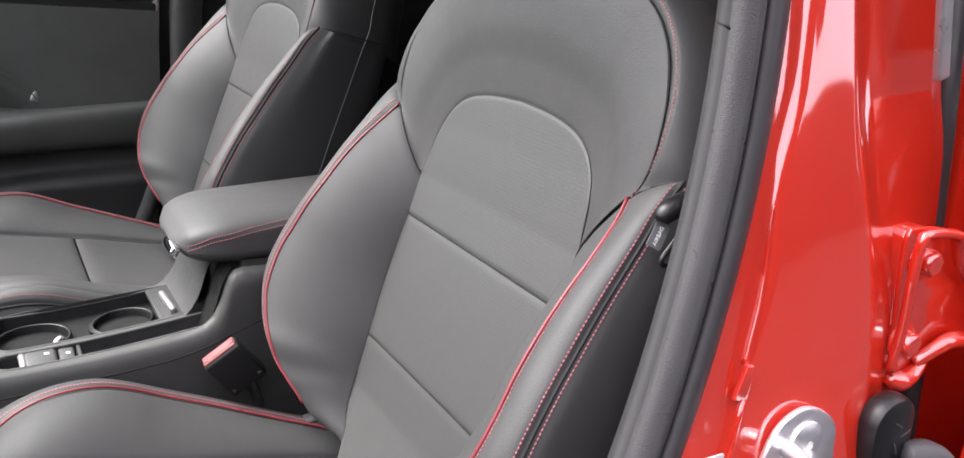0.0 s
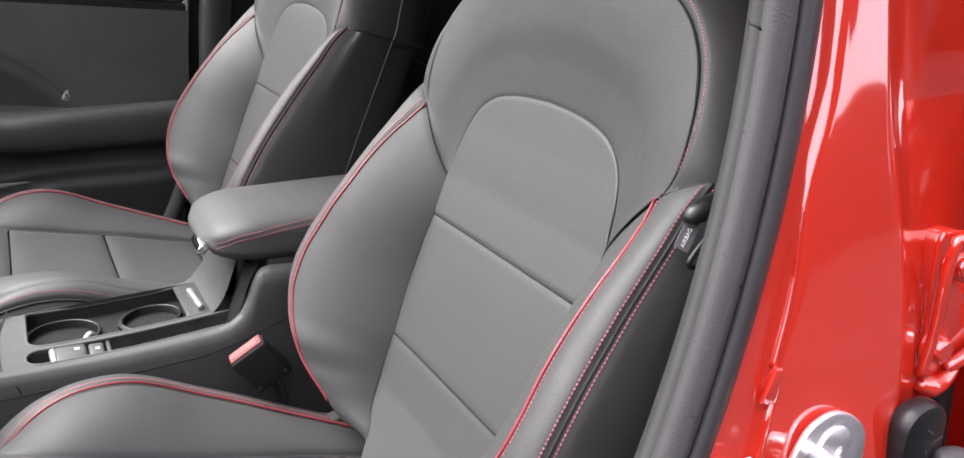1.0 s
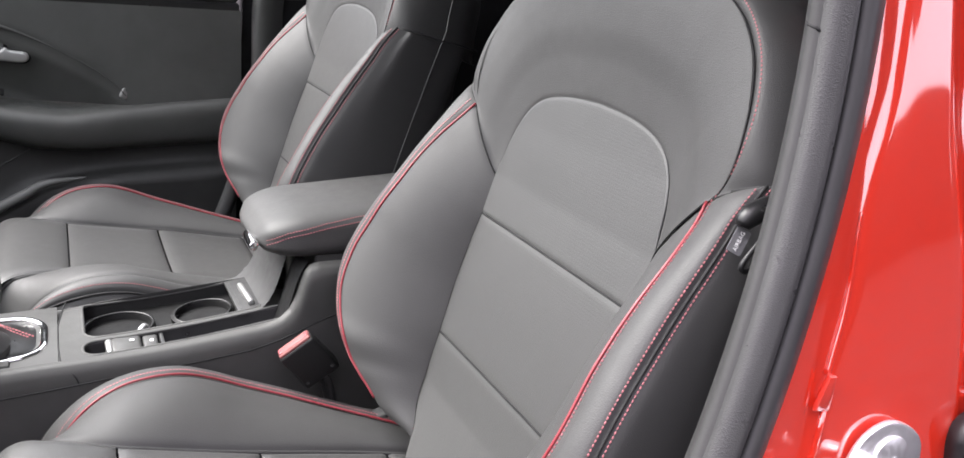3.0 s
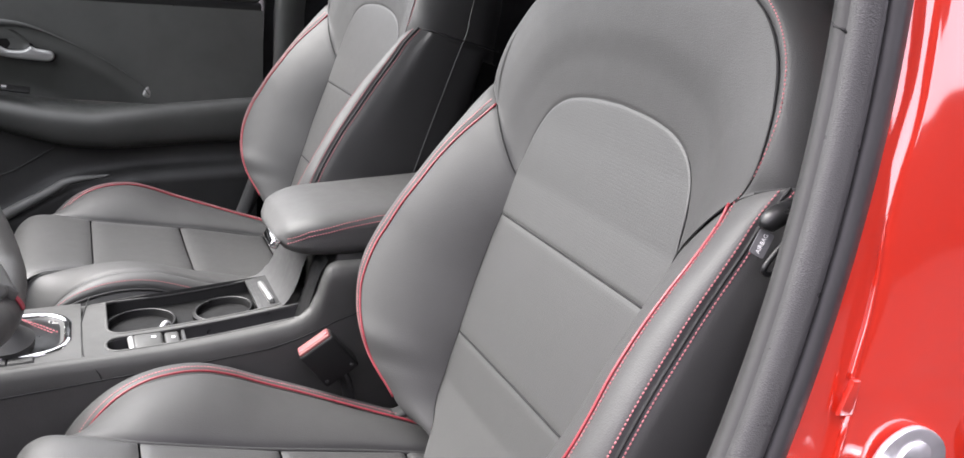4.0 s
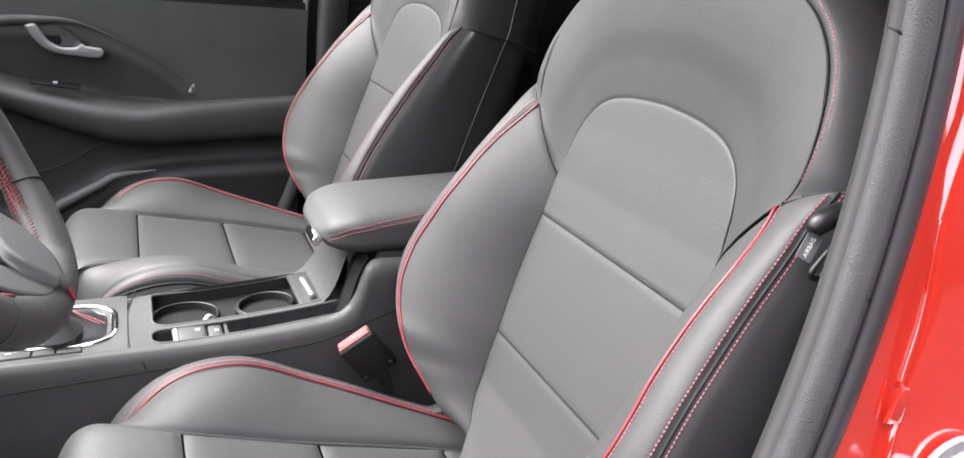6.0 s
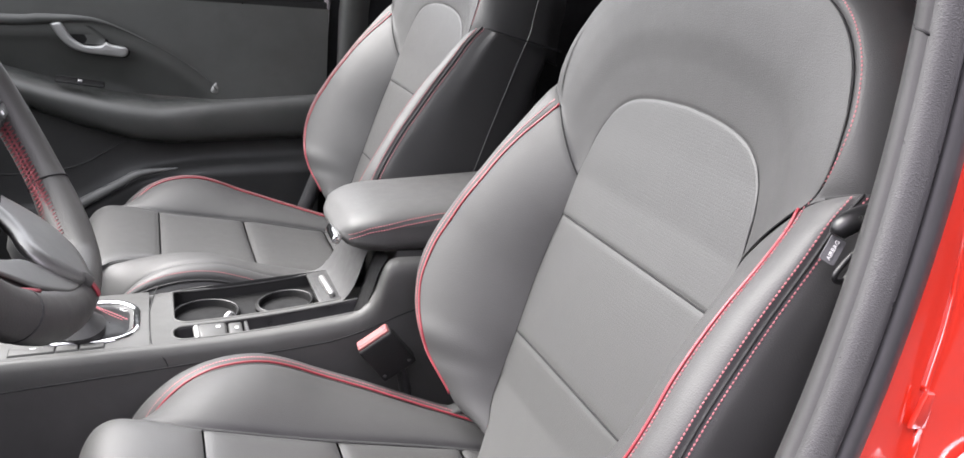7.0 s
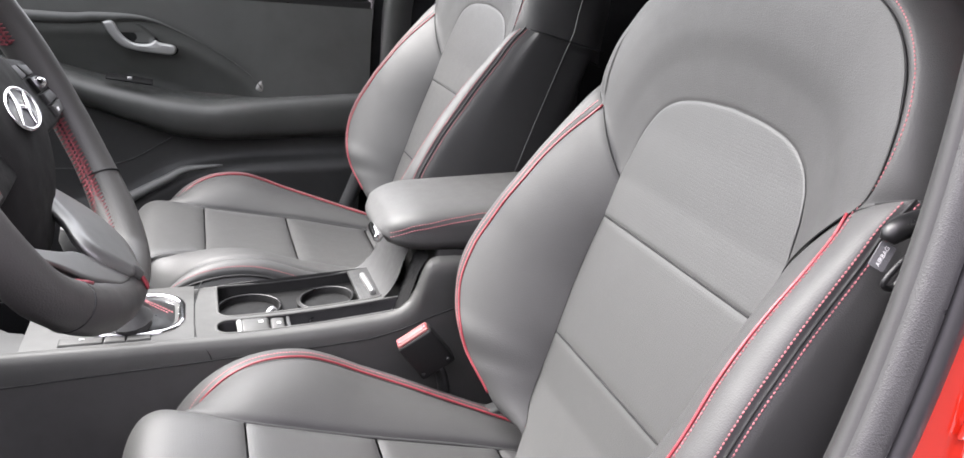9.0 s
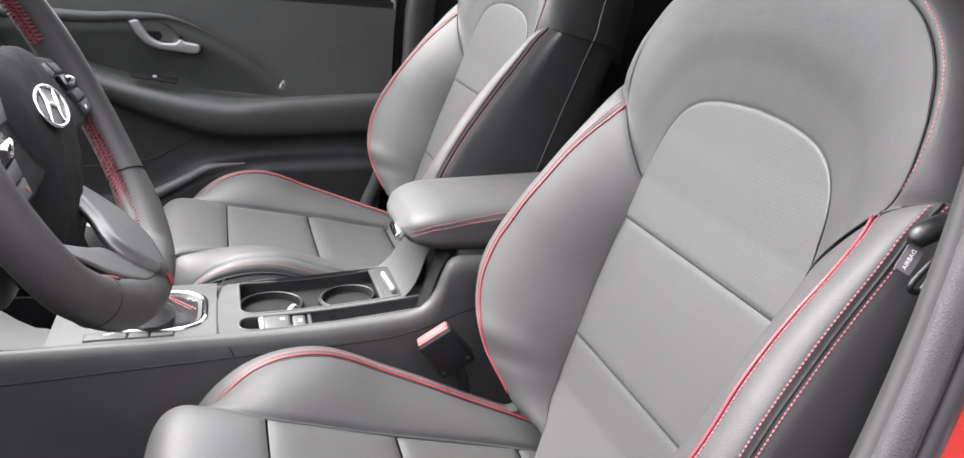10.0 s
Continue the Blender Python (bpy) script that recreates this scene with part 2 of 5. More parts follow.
def block(size, place=(0, 0, 0), turn=(0, 0, 0), bevel=0.004, steps=3, taper=1.0):
    """A box with rounded edges; taper narrows its top."""
    bm = bmesh.new()
    bmesh.ops.create_cube(bm, size=1)
    for v in bm.verts:
        k = taper if v.co.z > 0 else 1.0
        v.co = Vector((v.co.x * size[0] * k, v.co.y * size[1] * k, v.co.z * size[2]))
    if bevel:
        bmesh.ops.bevel(bm, geom=bm.edges[:], offset=bevel, segments=steps, profile=0.5, affect="EDGES")
    bm.transform(pose(*place, *turn))
    me = bpy.data.meshes.new("block")
    bm.to_mesh(me)
    bm.free()
    me.polygons.foreach_set("use_smooth", [bevel > 0] * len(me.polygons))
    return me


def slab(outline, depth, bevel=0.002, matrix=None, steps=2, smooth=True):
    """A plate of the given outline (x, y), from z = 0 to depth, with rounded rims, placed by a matrix."""
    bm = bmesh.new()
    low = [bm.verts.new((x, y, 0)) for x, y in outline]
    f = bm.faces.new(low)
    ext = bmesh.ops.extrude_face_region(bm, geom=[f])
    bmesh.ops.translate(bm, vec=(0, 0, depth), verts=[v for v in ext["geom"] if isinstance(v, bmesh.types.BMVert)])
    bmesh.ops.recalc_face_normals(bm, faces=bm.faces[:])
    if bevel:
        rims = [e for e in bm.edges if abs(e.verts[0].co.z - e.verts[1].co.z) < 1e-7]
        bmesh.ops.bevel(bm, geom=rims, offset=bevel, segments=steps, profile=0.5, affect="EDGES")
    if matrix is not None:
        bm.transform(matrix)
    me = bpy.data.meshes.new("slab")
    bm.to_mesh(me)
    bm.free()
    if smooth:
        me.polygons.foreach_set("use_smooth", [True] * len(me.polygons))
        me.set_sharp_from_angle(angle=radians(40))
    return me


def rounded(w, h, r, steps=6):
    """The outline of a rounded rectangle about the origin."""
    pts = []
    for cx, cy, a0 in ((w / 2 - r, h / 2 - r, 0), (-w / 2 + r, h / 2 - r, 90), (-w / 2 + r, -h / 2 + r, 180), (w / 2 - r, -h / 2 + r, 270)):
        for k in range(steps + 1):
            a = radians(a0 + 90 * k / steps)
            pts.append((cx + r * math.cos(a), cy + r * math.sin(a)))
    return pts


def turned(profile, seg=32, matrix=None):
    """A round body: profile of (radius, z) turned about z."""
    verts = [(r * math.cos(2 * math.pi * k / seg), r * math.sin(2 * math.pi * k / seg), z) for r, z in profile for k in range(seg)]
    faces = [(i * seg + k, i * seg + (k + 1) % seg, (i + 1) * seg + (k + 1) % seg, (i + 1) * seg + k) for i in range(len(profile) - 1) for k in range(seg)]
    faces.append(tuple(range(seg))[::-1])
    faces.append(tuple(range((len(profile) - 1) * seg, len(profile) * seg)))
    me = mesh("turned", verts, faces)
    if matrix is not None:
        me.transform(matrix)
    me.set_sharp_from_angle(angle=radians(50))
    return me


def joined(meshes):
    """Several meshes as one."""
    verts, faces = [], []
    for me in meshes:
        k = len(verts)
        verts += [v.co[:] for v in me.vertices]
        faces += [tuple(k + i for i in p.vertices) for p in me.polygons]
    out = mesh("joined", verts, faces)
    out.set_sharp_from_angle(angle=radians(45))
    return out


def at_table(table, x):
    t = np.asarray(table, float)
    return np.interp(x, t[:, 0], t[:, 1])

# ---- seats ----
LEAN_BACK = radians(19.64)
SEAT_BASE = np.array([0.15, 0.633, 0.30])
HIP = np.array([0.345, 0.633, 0.668]) - SEAT_BASE


def back(p):
    """From the backrest's own metres (across, up along it, out of its face) to the seat's."""
    p = np.asarray(p, float)
    a, b, n = p[..., 0], p[..., 1], p[..., 2]
    s, c = math.sin(LEAN_BACK), math.cos(LEAN_BACK)
    return np.stack([HIP[0] + b * s - n * c, HIP[1] + a, HIP[2] + b * c + n * s], -1)


def cush(p):
    """From x, distance from the seat's middle and height to the seat's metres."""
    p = np.asarray(p, float)
    return np.stack([p[..., 0] - SEAT_BASE[0], p[..., 1], p[..., 2] - SEAT_BASE[2]], -1)


def panel(grid, outward, tuck=0.0026, width=0.0045, sides="nsew", puff=0.0, flat=None):
    """A sewn cover panel: its rims sink into the seams, its middle stands out a little."""
    g = np.asarray(grid, float)
    du, dv = np.gradient(g, axis=0), np.gradient(g, axis=1)
    nor = np.cross(du, dv)
    nor /= np.linalg.norm(nor, axis=2)[..., None] + 1e-12
    flip = (nor * np.asarray(outward, float)).sum(-1).mean() < 0
    if flip:
        nor = -nor
    lu = np.r_[[np.zeros(g.shape[1])], np.cumsum(np.linalg.norm(np.diff(g, axis=0), axis=2), axis=0)]
    lv = np.c_[np.zeros(g.shape[0]), np.cumsum(np.linalg.norm(np.diff(g, axis=1), axis=2), axis=1)]
    far = np.full(g.shape[:2], 1.0)
    for k, d in (("n", lu), ("s", lu[-1][None] - lu), ("w", lv), ("e", lv[:, -1][:, None] - lv)):
        if k in sides:
            far = np.minimum(far, d)
    off = -tuck * np.exp(-(far / width) ** 2) + puff * (1 - np.exp(-(far / (4 * width)) ** 2))
    uv = np.stack([lv - lv[:, -1][:, None] / 2, lu], -1) if flat is None else flat
    return sheet(g + nor * off[..., None], flip=not flip, uv=uv)


def ruled(p, q, cols, bend=None):
    """A grid from curve p to curve q; bend: an offset for the middle, or a control curve."""
    t = np.linspace(0, 1, cols)[None, :, None]
    # closer steps at both rims
    t = 0.5 - 0.5 * np.cos(np.pi * t) * (1 - 0.25 * np.sin(np.pi * t) ** 2)
    p, q = p[:, None, :], q[:, None, :]
    if bend is None:
        return p * (1 - t) + q * t
    c = bend[:, None, :]
    return p * (1 - t) ** 2 + 2 * c * t * (1 - t) + q * t * t


INSERT_HALF = [(-0.14, 0.062), (-0.094, 0.085), (-0.075, 0.101), (-0.037, 0.113), (0.0, 0.119), (0.056, 0.129), (0.106, 0.133), (0.134, 0.133), (0.178, 0.1365)]
FACE = [(-0.2, 0.02), (-0.1, 0.006), (-0.05, 0.0), (0.134, 0.0), (0.18, 0.001), (0.24, 0.006), (0.281, 0.011), (0.45, 0.03)]
ARCH = [(0.1365, 0.178), (0.133, 0.200), (0.129, 0.221), (0.121, 0.242), (0.107, 0.259), (0.084, 0.271), (0.047, 0.278), (0.0, 0.281)]
CREST = [(0.098, -0.108, 0.010), (0.116, -0.099, 0.031), (0.132, -0.085, 0.046), (0.1455, -0.0745, 0.058), (0.1585, -0.0645, 0.067), (0.170, -0.046, 0.079), (0.189, -0.026, 0.085), (0.205, 0.002, 0.089), (0.213, 0.04, 0.087),
         (0.212, 0.07, 0.082), (0.209, 0.10, 0.077), (0.206, 0.13, 0.069), (0.2045, 0.16, 0.060), (0.202, 0.19, 0.048), (0.196, 0.22, 0.034), (0.190, 0.238, 0.027)]
RIM = [(0.202, -0.13, 0.026), (0.225, -0.09, 0.055), (0.242, -0.03, 0.074), (0.246, 0.03, 0.077), (0.243, 0.06, 0.074), (0.239, 0.098, 0.067), (0.235, 0.132, 0.058), (0.232, 0.167, 0.049), (0.229, 0.2125, 0.036),
       (0.227, 0.239, 0.029), (0.226, 0.263, 0.019)]
SHOULDER = [(0.190, 0.238, 0.027), (0.200, 0.250, 0.030), (0.2045, 0.270, 0.034), (0.2000, 0.300, 0.036), (0.191, 0.324, 0.036), (0.182, 0.341, 0.0365), (0.169, 0.357, 0.037), (0.153, 0.371, 0.038), (0.132, 0.383, 0.040), (0.10, 0.393, 0.042), (0.05, 0.401, 0.044), (0.0, 0.403, 0.045)]
CUSHION_TOP = [(-0.07, 0.590), (-0.03, 0.606), (0.022, 0.598), (0.152, 0.566), (0.25, 0.545), (0.33, 0.53), (0.38, 0.525)]
CUSHION_CREST = [(-0.060, 0.172, 0.46), (-0.044, 0.180, 0.520), (-0.0235, 0.187, 0.565), (0.0018, 0.193, 0.593), (0.031, 0.198, 0.608), (0.0615, 0.201, 0.613), (0.092, 0.203, 0.611), (0.122, 0.203, 0.602),
                 (0.155, 0.200, 0.589), (0.20, 0.190, 0.575), (0.255, 0.170, 0.560), (0.315, 0.145, 0.545), (0.345, 0.130, 0.536)]


def face_n(b):
    return at_table(FACE, b)


def make_seat(front_drop=0.0):
    def sunk(p):
        """Lower the front of the cushion's middle by the seat's own setting."""
        p = np.array(p, float)
        p[..., -1] -= front_drop * np.clip((0.17 - p[..., 0]) / 0.14, 0, 1)
        return p

    seat = thing("car_seat", SEAT_BASE, "charcoal leather sports seat with red piping, beside the centre console", "car seat", "front seats")
    fore = np.array([-1.0, 0, 0.35])

    # backrest: a padded body, covered by sewn panels
    rows = np.linspace(-0.16, 0.425, 40)
    half = np.interp(rows, [-0.16, -0.1, -0.06, 0, 0.1, 0.2, 0.25, 0.3, 0.35, 0.39, 0.425], [0.085, 0.10, 0.155, 0.232, 0.245, 0.243, 0.232, 0.220, 0.200, 0.165, 0.10])
    high = np.interp(rows, [-0.16, -0.1, -0.06, 0, 0.1, 0.2, 0.25, 0.43], [-0.01, 0.0, 0.04, 0.08, 0.072, 0.040, 0.03, 0.035])
    loops = []
    for b, w, h in zip(rows, half, high):
        a = np.linspace(-1, 1, 21)
        low = face_n(b) - 0.014
        f = low + np.clip((np.abs(a) * w - 0.135) / max(0.03, w - 0.16), 0, 1) ** 1.3 * max(0.0, h - 0.024 - low)
        front = np.stack([a * w * 0.97, np.full(21, b), f], -1)
        rear = np.stack([a[::-1] * w * (0.93 - 0.06 * a[::-1] ** 4), np.full(21, b), -0.115 + 0.03 * a[::-1] ** 4], -1)
        loops.append(np.vstack([front, rear]))
    loops = np.array([loops[0] * [0.9, 1, 0.9]] + loops + [loops[-1] * [0.5, 1, 0.6] + [0, 0.008, 0]])
    body = part("backrest", sheet(back(loops), wrap=True), SIDE, seat, "padded reclined backrest with a horseshoe insert")

    # the three insert panels
    for lo, hi, rows_n in ((-0.14, -0.0012, 40), (0.0012, 0.1328, 40)):
        b = np.linspace(lo, hi, rows_n)
        u = np.sin(np.linspace(-1, 1, 61) * np.pi / 2 * 0.98) / math.sin(np.pi / 2 * 0.98)
        w = at_table(INSERT_HALF, b)
        g = np.stack([w[:, None] * u[None], np.repeat(b[:, None], 61, 1), np.repeat(face_n(b)[:, None], 61, 1) + 0.001 * (np.abs(u[None]) ** 3)], -1)
        part("insert_panel", panel(back(g), fore, puff=0.0, tuck=0.0006, width=0.0024), INSERT_SMOOTH, body, "perforated charcoal leather insert")
    arch = curve([(0.133, 0.1352)] + ARCH, 60)
    top = np.vstack([arch, arch[-2::-1] * [-1, 1]])
    top = np.c_[top, face_n(top[:, 1]) + 0.001 * np.abs(top[:, 0] / 0.135) ** 3]
    base_a = 0.133 * np.cos(np.linspace(0, np.pi, len(top)))
    base = np.stack([base_a, np.full(len(top), 0.1352), 0.001 * np.abs(base_a / 0.133) ** 3], -1)
    t = (0.5 - 0.5 * np.cos(np.pi * np.linspace(0, 1, 50)))[:, None, None]
    g = base[None] * (1 - t) + top[None] * t
    g[..., 2] = face_n(g[..., 1]) + 0.001 * np.abs(g[..., 0] / 0.135) ** 3
    part("insert_panel", panel(back(g), fore, puff=0.0, tuck=0.0005, width=0.0018, sides="ns", flat=g[..., :2]), INSERT, body, "perforated charcoal leather insert, arched at the top")
    for b in (0.0, 0.134):
        w = float(at_table(INSERT_HALF, b)) - 0.002
        part("seam", ring(back(np.stack([np.linspace(-w, w, 30), np.full(30, b), np.full(30, -0.0008) + 0.001 * np.linspace(-1, 1, 30) ** 4], -1)), 0.0009, 6), SEAM, body)

    # shoulder panel round the arch
    left_in = np.array([(a, b, face_n(b)) for a, b in ARCH])
    left_out = np.array(SHOULDER)
    mirror = np.array([-1, 1, 1])
    inner = curve(np.vstack([left_in, left_in[-2::-1] * mirror]), 110)
    outer = curve(np.vstack([left_out, left_out[-2::-1] * mirror]), 110)
    t = np.linspace(0, 1, 44)
    t = 0.5 - 0.5 * np.cos(np.pi * t)
    g = inner[:, None] * (1 - t)[None, :, None] + outer[:, None] * t[None, :, None]
    lift = np.interp(t, [0, 0.25, 0.5, 0.75, 0.9, 1], [0, 0.30, 0.60, 0.83, 0.94, 1])
    g[..., 2] = inner[:, None, 2] * (1 - lift)[None] + outer[:, None, 2] * lift[None] + 0.002 * np.sin(np.pi * np.clip((t - 0.3) / 0.7, 0, 1))[None]
    for k in (0, 1):
        mm = np.array([1 - 2 * k, 1, 1])
        e1, p1 = np.array([0.137, 0.178, face_n(0.178) + 0.001]), np.array(CREST[-1])
        c1 = e1 * 0.62 + p1 * 0.38
        c1[2] = e1[2] * 0.31 + p1[2] * 0.69 + 0.003
        edge = ruled(e1[None] * mm, p1[None] * mm, 44, c1[None] * mm)[0]
        for i in range(16):
            wgt = (1 - i / 16) ** 1.6
            j = i if k == 0 else -1 - i
            g[j, :, 2] = g[j, :, 2] * (1 - wgt) + np.interp(t, np.linspace(0, 1, 44), edge[:, 2]) * wgt
            if i == 0:
                g[j] = edge
        part("seam", ring(back(edge[:41] + [0, 0, 0.0002]), 0.0008, 6), SEAM, body)
    part("shoulder_panel", panel(back(g), fore, tuck=0.0007, width=0.0022, sides="nsw"), LEATHER, body, "smooth charcoal leather shoulder panel")
    part("seam", ring(back(inner + [0, 0, -0.0012]), 0.0008, 6), SEAM, body)
    part("seam", ring(back(outer[50:] + [0, 0, -0.0016]), 0.0010, 6), SEAM, body)

    # shoulder side: wraps from the front rim round to the rear
    d = np.gradient(outer[:, :2], axis=0)
    o = np.stack([d[:, 1], -d[:, 0]], -1)
    o /= np.linalg.norm(o, axis=1)[:, None]
    if o[30, 0] < 0:
        o = -o
    cols = []
    for step, depth in ((0.0, 0.0), (0.006, 0.000), (0.013, -0.005), (0.020, -0.017), (0.026, -0.038), (0.028, -0.07), (0.025, -0.10), (0.005, -0.13)):
        c = outer.copy()
        c[:, :2] += o * step
        c[:, 2] += depth
        cols.append(c)
    g = np.stack(cols, 1)
    for k in range(2):
        low = np.array([(0.190, 0.238, 0.027), (0.208, 0.250, 0.028), (0.229, 0.261, 0.020), (0.240, 0.263, 0.002), (0.239, 0.262, -0.025), (0.237, 0.262, -0.06), (0.223, 0.262, -0.095), (0.19, 0.262, -0.12)])
        for i in range(14):
            wgt = (1 - i / 14) ** 1.5
            j = i if k == 0 else -1 - i
            g[j] = g[j] * (1 - wgt) + (low + [0, 0.03 * i / 14, 0]) * (1 if k == 0 else mirror) * wgt
    fine = np.stack([curve(r, 40) for r in g], 0)
    wrap_out = back(fine) - back(np.array([0, 0.3, -0.05]))
    part("shoulder_side", panel(back(fine[:56]), wrap_out[:56], tuck=0.0, sides="w"), LEATHER, body, "charcoal leather inner side of the shoulder")
    # Outer half darker than the inner one: shade put into the leather.
    part("shoulder_side", panel(back(fine[55:]), wrap_out[55:], tuck=0.003, sides="w"), SIDE, body, "charcoal leather outer side of the shoulder, darkened for its shade")
    part("seam", ring(back(curve((low[1:7] + [[0.002, 0.001, 0.001], [0.004, 0.002, 0.002], [0.006, 0.004, 0], [0.0075, 0.008, 0], [0.0075, 0.013, 0], [0.0075, 0.017, 0]]) * mirror, 30)), 0.0013, 6), SEAM, body)
    row = np.stack([np.interp(0.0074, np.r_[0, np.cumsum(np.linalg.norm(np.diff(r, axis=0), axis=1))], r[:, q]) for r in fine for q in range(3)]).reshape(-1, 3)
    row = row[58:]
    part("stitching", stitches(back(row), back(row) - back(row - [-0.35, 0, 0.9])), THREAD, body, "red thread stitching")

    for s in (1, -1):
        m = np.array([s, 1, 1])
        e = curve([(a, b, face_n(b) + 0.001) for b, a in [(-0.107, 0.0785)] + INSERT_HALF[1:]], 90) * m
        p = curve(CREST, 90) * m
        ctl = e * 0.62 + p * 0.38
        low = 0.8 + 0.2 * np.clip(np.arange(90) / 48, 0, 1)
        low = low * low * (3 - 2 * low)
        ctl[:, 2] = e[:, 2] * (0.5 - 0.19 * low) + p[:, 2] * (0.5 + 0.19 * low) + 0.003 * low
        part("bolster", panel(back(ruled(e, p, 36, ctl)), back(m * [0, 0, 1.0]) - back(m * [0.4, 0, 0.0]), tuck=0.0022, sides="ns"), LEATHER, body, "puffed charcoal leather side bolster")
        part("seam", ring(back(e + [0, 0, -0.0022]), 0.0012, 6), SIDE, body)
        part("piping", ring(back(p[9:] + [s * 0.0005, 0, 0.0004]), 0.0014, 8), PIPING, body, "glossy red leather piping")
        q = (curve(RIM, 90) + ([0.0, 0, 0] if s > 0 else [0.010, 0, 0.011])) * m
        if s > 0:
            near = np.clip((p[:, 1] + 0.075) / 0.07, 0, 1)[:, None] ** 0.8
            q = (p + m * [0.004, 0, -0.010]) * (1 - near) + q * near
        rest = slice(12 if s > 0 else 0, 90)
        mid = (p + q) / 2 + m * [0.006, 0.002, 0.012 if s > 0 else 0.016]
        band = ruled(p, q, 26, mid)
        up = back(np.array([s * 0.45, 0, 0.9])) - back(np.zeros(3))
        part("bolster_band", panel(back(band[rest]), up, tuck=0.0022, width=0.0035), LEATHER, body, "charcoal leather band along the bolster")
        part("seam", ring(back(q[rest] + [0, 0, -0.0018]), 0.0011, 6), SEAM, body)
        face = np.repeat(up[None], 90, 0)
        part("stitching", stitches(back(band[12:, 6] + [0, 0, 0.0007]), face[12:]), THREAD, body, "red thread stitching")
        if s < 0:
            part("stitching", stitches(back(band[:, -5] + [0, 0, 0.0006]), face), THREAD, body, "red thread stitching")
        # outer side
        side = [q, q + m * [0.007, 0.0, -0.016], q * [1, 1, 0.3] + m * [0.012, 0, 0], q * [1, 1, 0] + m * [0.010, 0, -0.036], q * [1, 1, 0] + m * [0.0, 0, -0.075], q * [1, 1, 0] + m * [-0.025, 0, -0.112] + np.clip((q[:, 1:2] - 0.15) / 0.11, 0, 1) * m * [-0.012, 0, 0.026]]
        sg = np.stack([curve(r, 44) for r in np.stack(side, 1)], 0)
        part("side_panel", panel(back(sg[rest]), [0, s, 0], tuck=0.0024, sides="w"), SIDE, body, "leather side panel, coloured dark for the shade on the seat's side")
        row = np.stack([np.interp(0.0050, np.r_[0, np.cumsum(np.linalg.norm(np.diff(r, axis=0), axis=1))], r[:, k]) for r in sg for k in range(3)]).reshape(-1, 3)
        part("stitching", stitches(back(row), np.repeat((back(np.array([s * 0.8, 0, 0.6])) - back(np.zeros(3)))[None], 90, 0)), THREAD, body, "red thread stitching")
        if s < 0:
            faint = back(sg[8:84, 17] + [s * 0.0004, 0, 0])
        welt = np.stack([curve(np.vstack([q * [1, 1, 0] + m * [0.0112, 0, -0.034], np.array([(0.242, 0.285, -0.036), (0.2325, 0.303, -0.036), (0.2225, 0.328, -0.036), (0.2075, 0.353, -0.036), (0.187, 0.376, -0.036)])[:5 if s < 0 else 1] * m]), 90)], 0)[0]
        part("welt", ring(back(welt), 0.0011, 6), GREY_THREAD, body, "pale grey edge welt")

    # cushion
    x = np.linspace(-0.06, 0.37, 30)
    loops = []
    for xx in x:
        a = np.linspace(-1, 1, 21)
        top = float(at_table(CUSHION_TOP, xx)) - 0.018 - front_drop
        crest = np.interp(xx, [c[0] for c in CUSHION_CREST], [c[2] for c in CUSHION_CREST]) - 0.025
        z = top + np.clip((np.abs(a) * 0.225 - 0.13) / 0.07, 0, 1) * (crest - top)
        up = np.stack([np.full(21, xx), a * 0.225, z], -1)
        dn = np.stack([np.full(21, xx + 0.01), a[::-1] * 0.235, np.full(21, 0.40)], -1)
        loops.append(np.vstack([up, dn]))
    loops = np.array([loops[0] * [1, 0.9, 1] + [0.01, 0, -0.01]] + loops)
    pad = part("cushion", sheet(cush(loops), wrap=True), SIDE, seat, "seat cushion with raised bolsters")
    up = np.array([0, 0, 1.0])

    def pad_rows(path, name_label):
        path = sunk(path)
        u = np.sin(np.linspace(-1, 1, 61) * np.pi / 2 * 0.98) / math.sin(np.pi / 2 * 0.98)
        w = np.interp(path[:, 0], [-0.09, -0.04, 0.022, 0.15, 0.29, 0.345], [0.150, 0.124, 0.105, 0.105, 0.108, 0.10])
        g = np.stack([np.repeat(path[:, :1], 61, 1), w[:, None] * u[None], np.repeat(path[:, 1:], 61, 1) - 0.002 * (1 - u[None] ** 2)], -1)
        if path[0, 0] < 0:
            g[..., 0] += 0.008 * np.abs(u[None]) ** 6 * np.clip((0.0 - path[:, :1]) / 0.12, 0, 1)
        part("insert_panel", panel(cush(g), up + [-0.4, 0, 0], puff=0.002, tuck=0.0022, width=0.0034), INSERT_SMOOTH, pad, name_label)

    pad_rows(curve([(-0.070, 0.44), (-0.086, 0.50), (-0.090, 0.548), (-0.082, 0.582), (-0.062, 0.601), (-0.03, 0.6055), (0.021, 0.5985)], 60), "smooth charcoal leather front roll of the cushion")
    for lo, hi in ((0.0234, 0.1508), (0.1532, 0.2858), (0.2882, 0.360)):
        xs = np.linspace(lo, hi, 30)
        pad_rows(np.stack([xs, at_table(CUSHION_TOP, xs)], -1), "perforated charcoal leather insert")
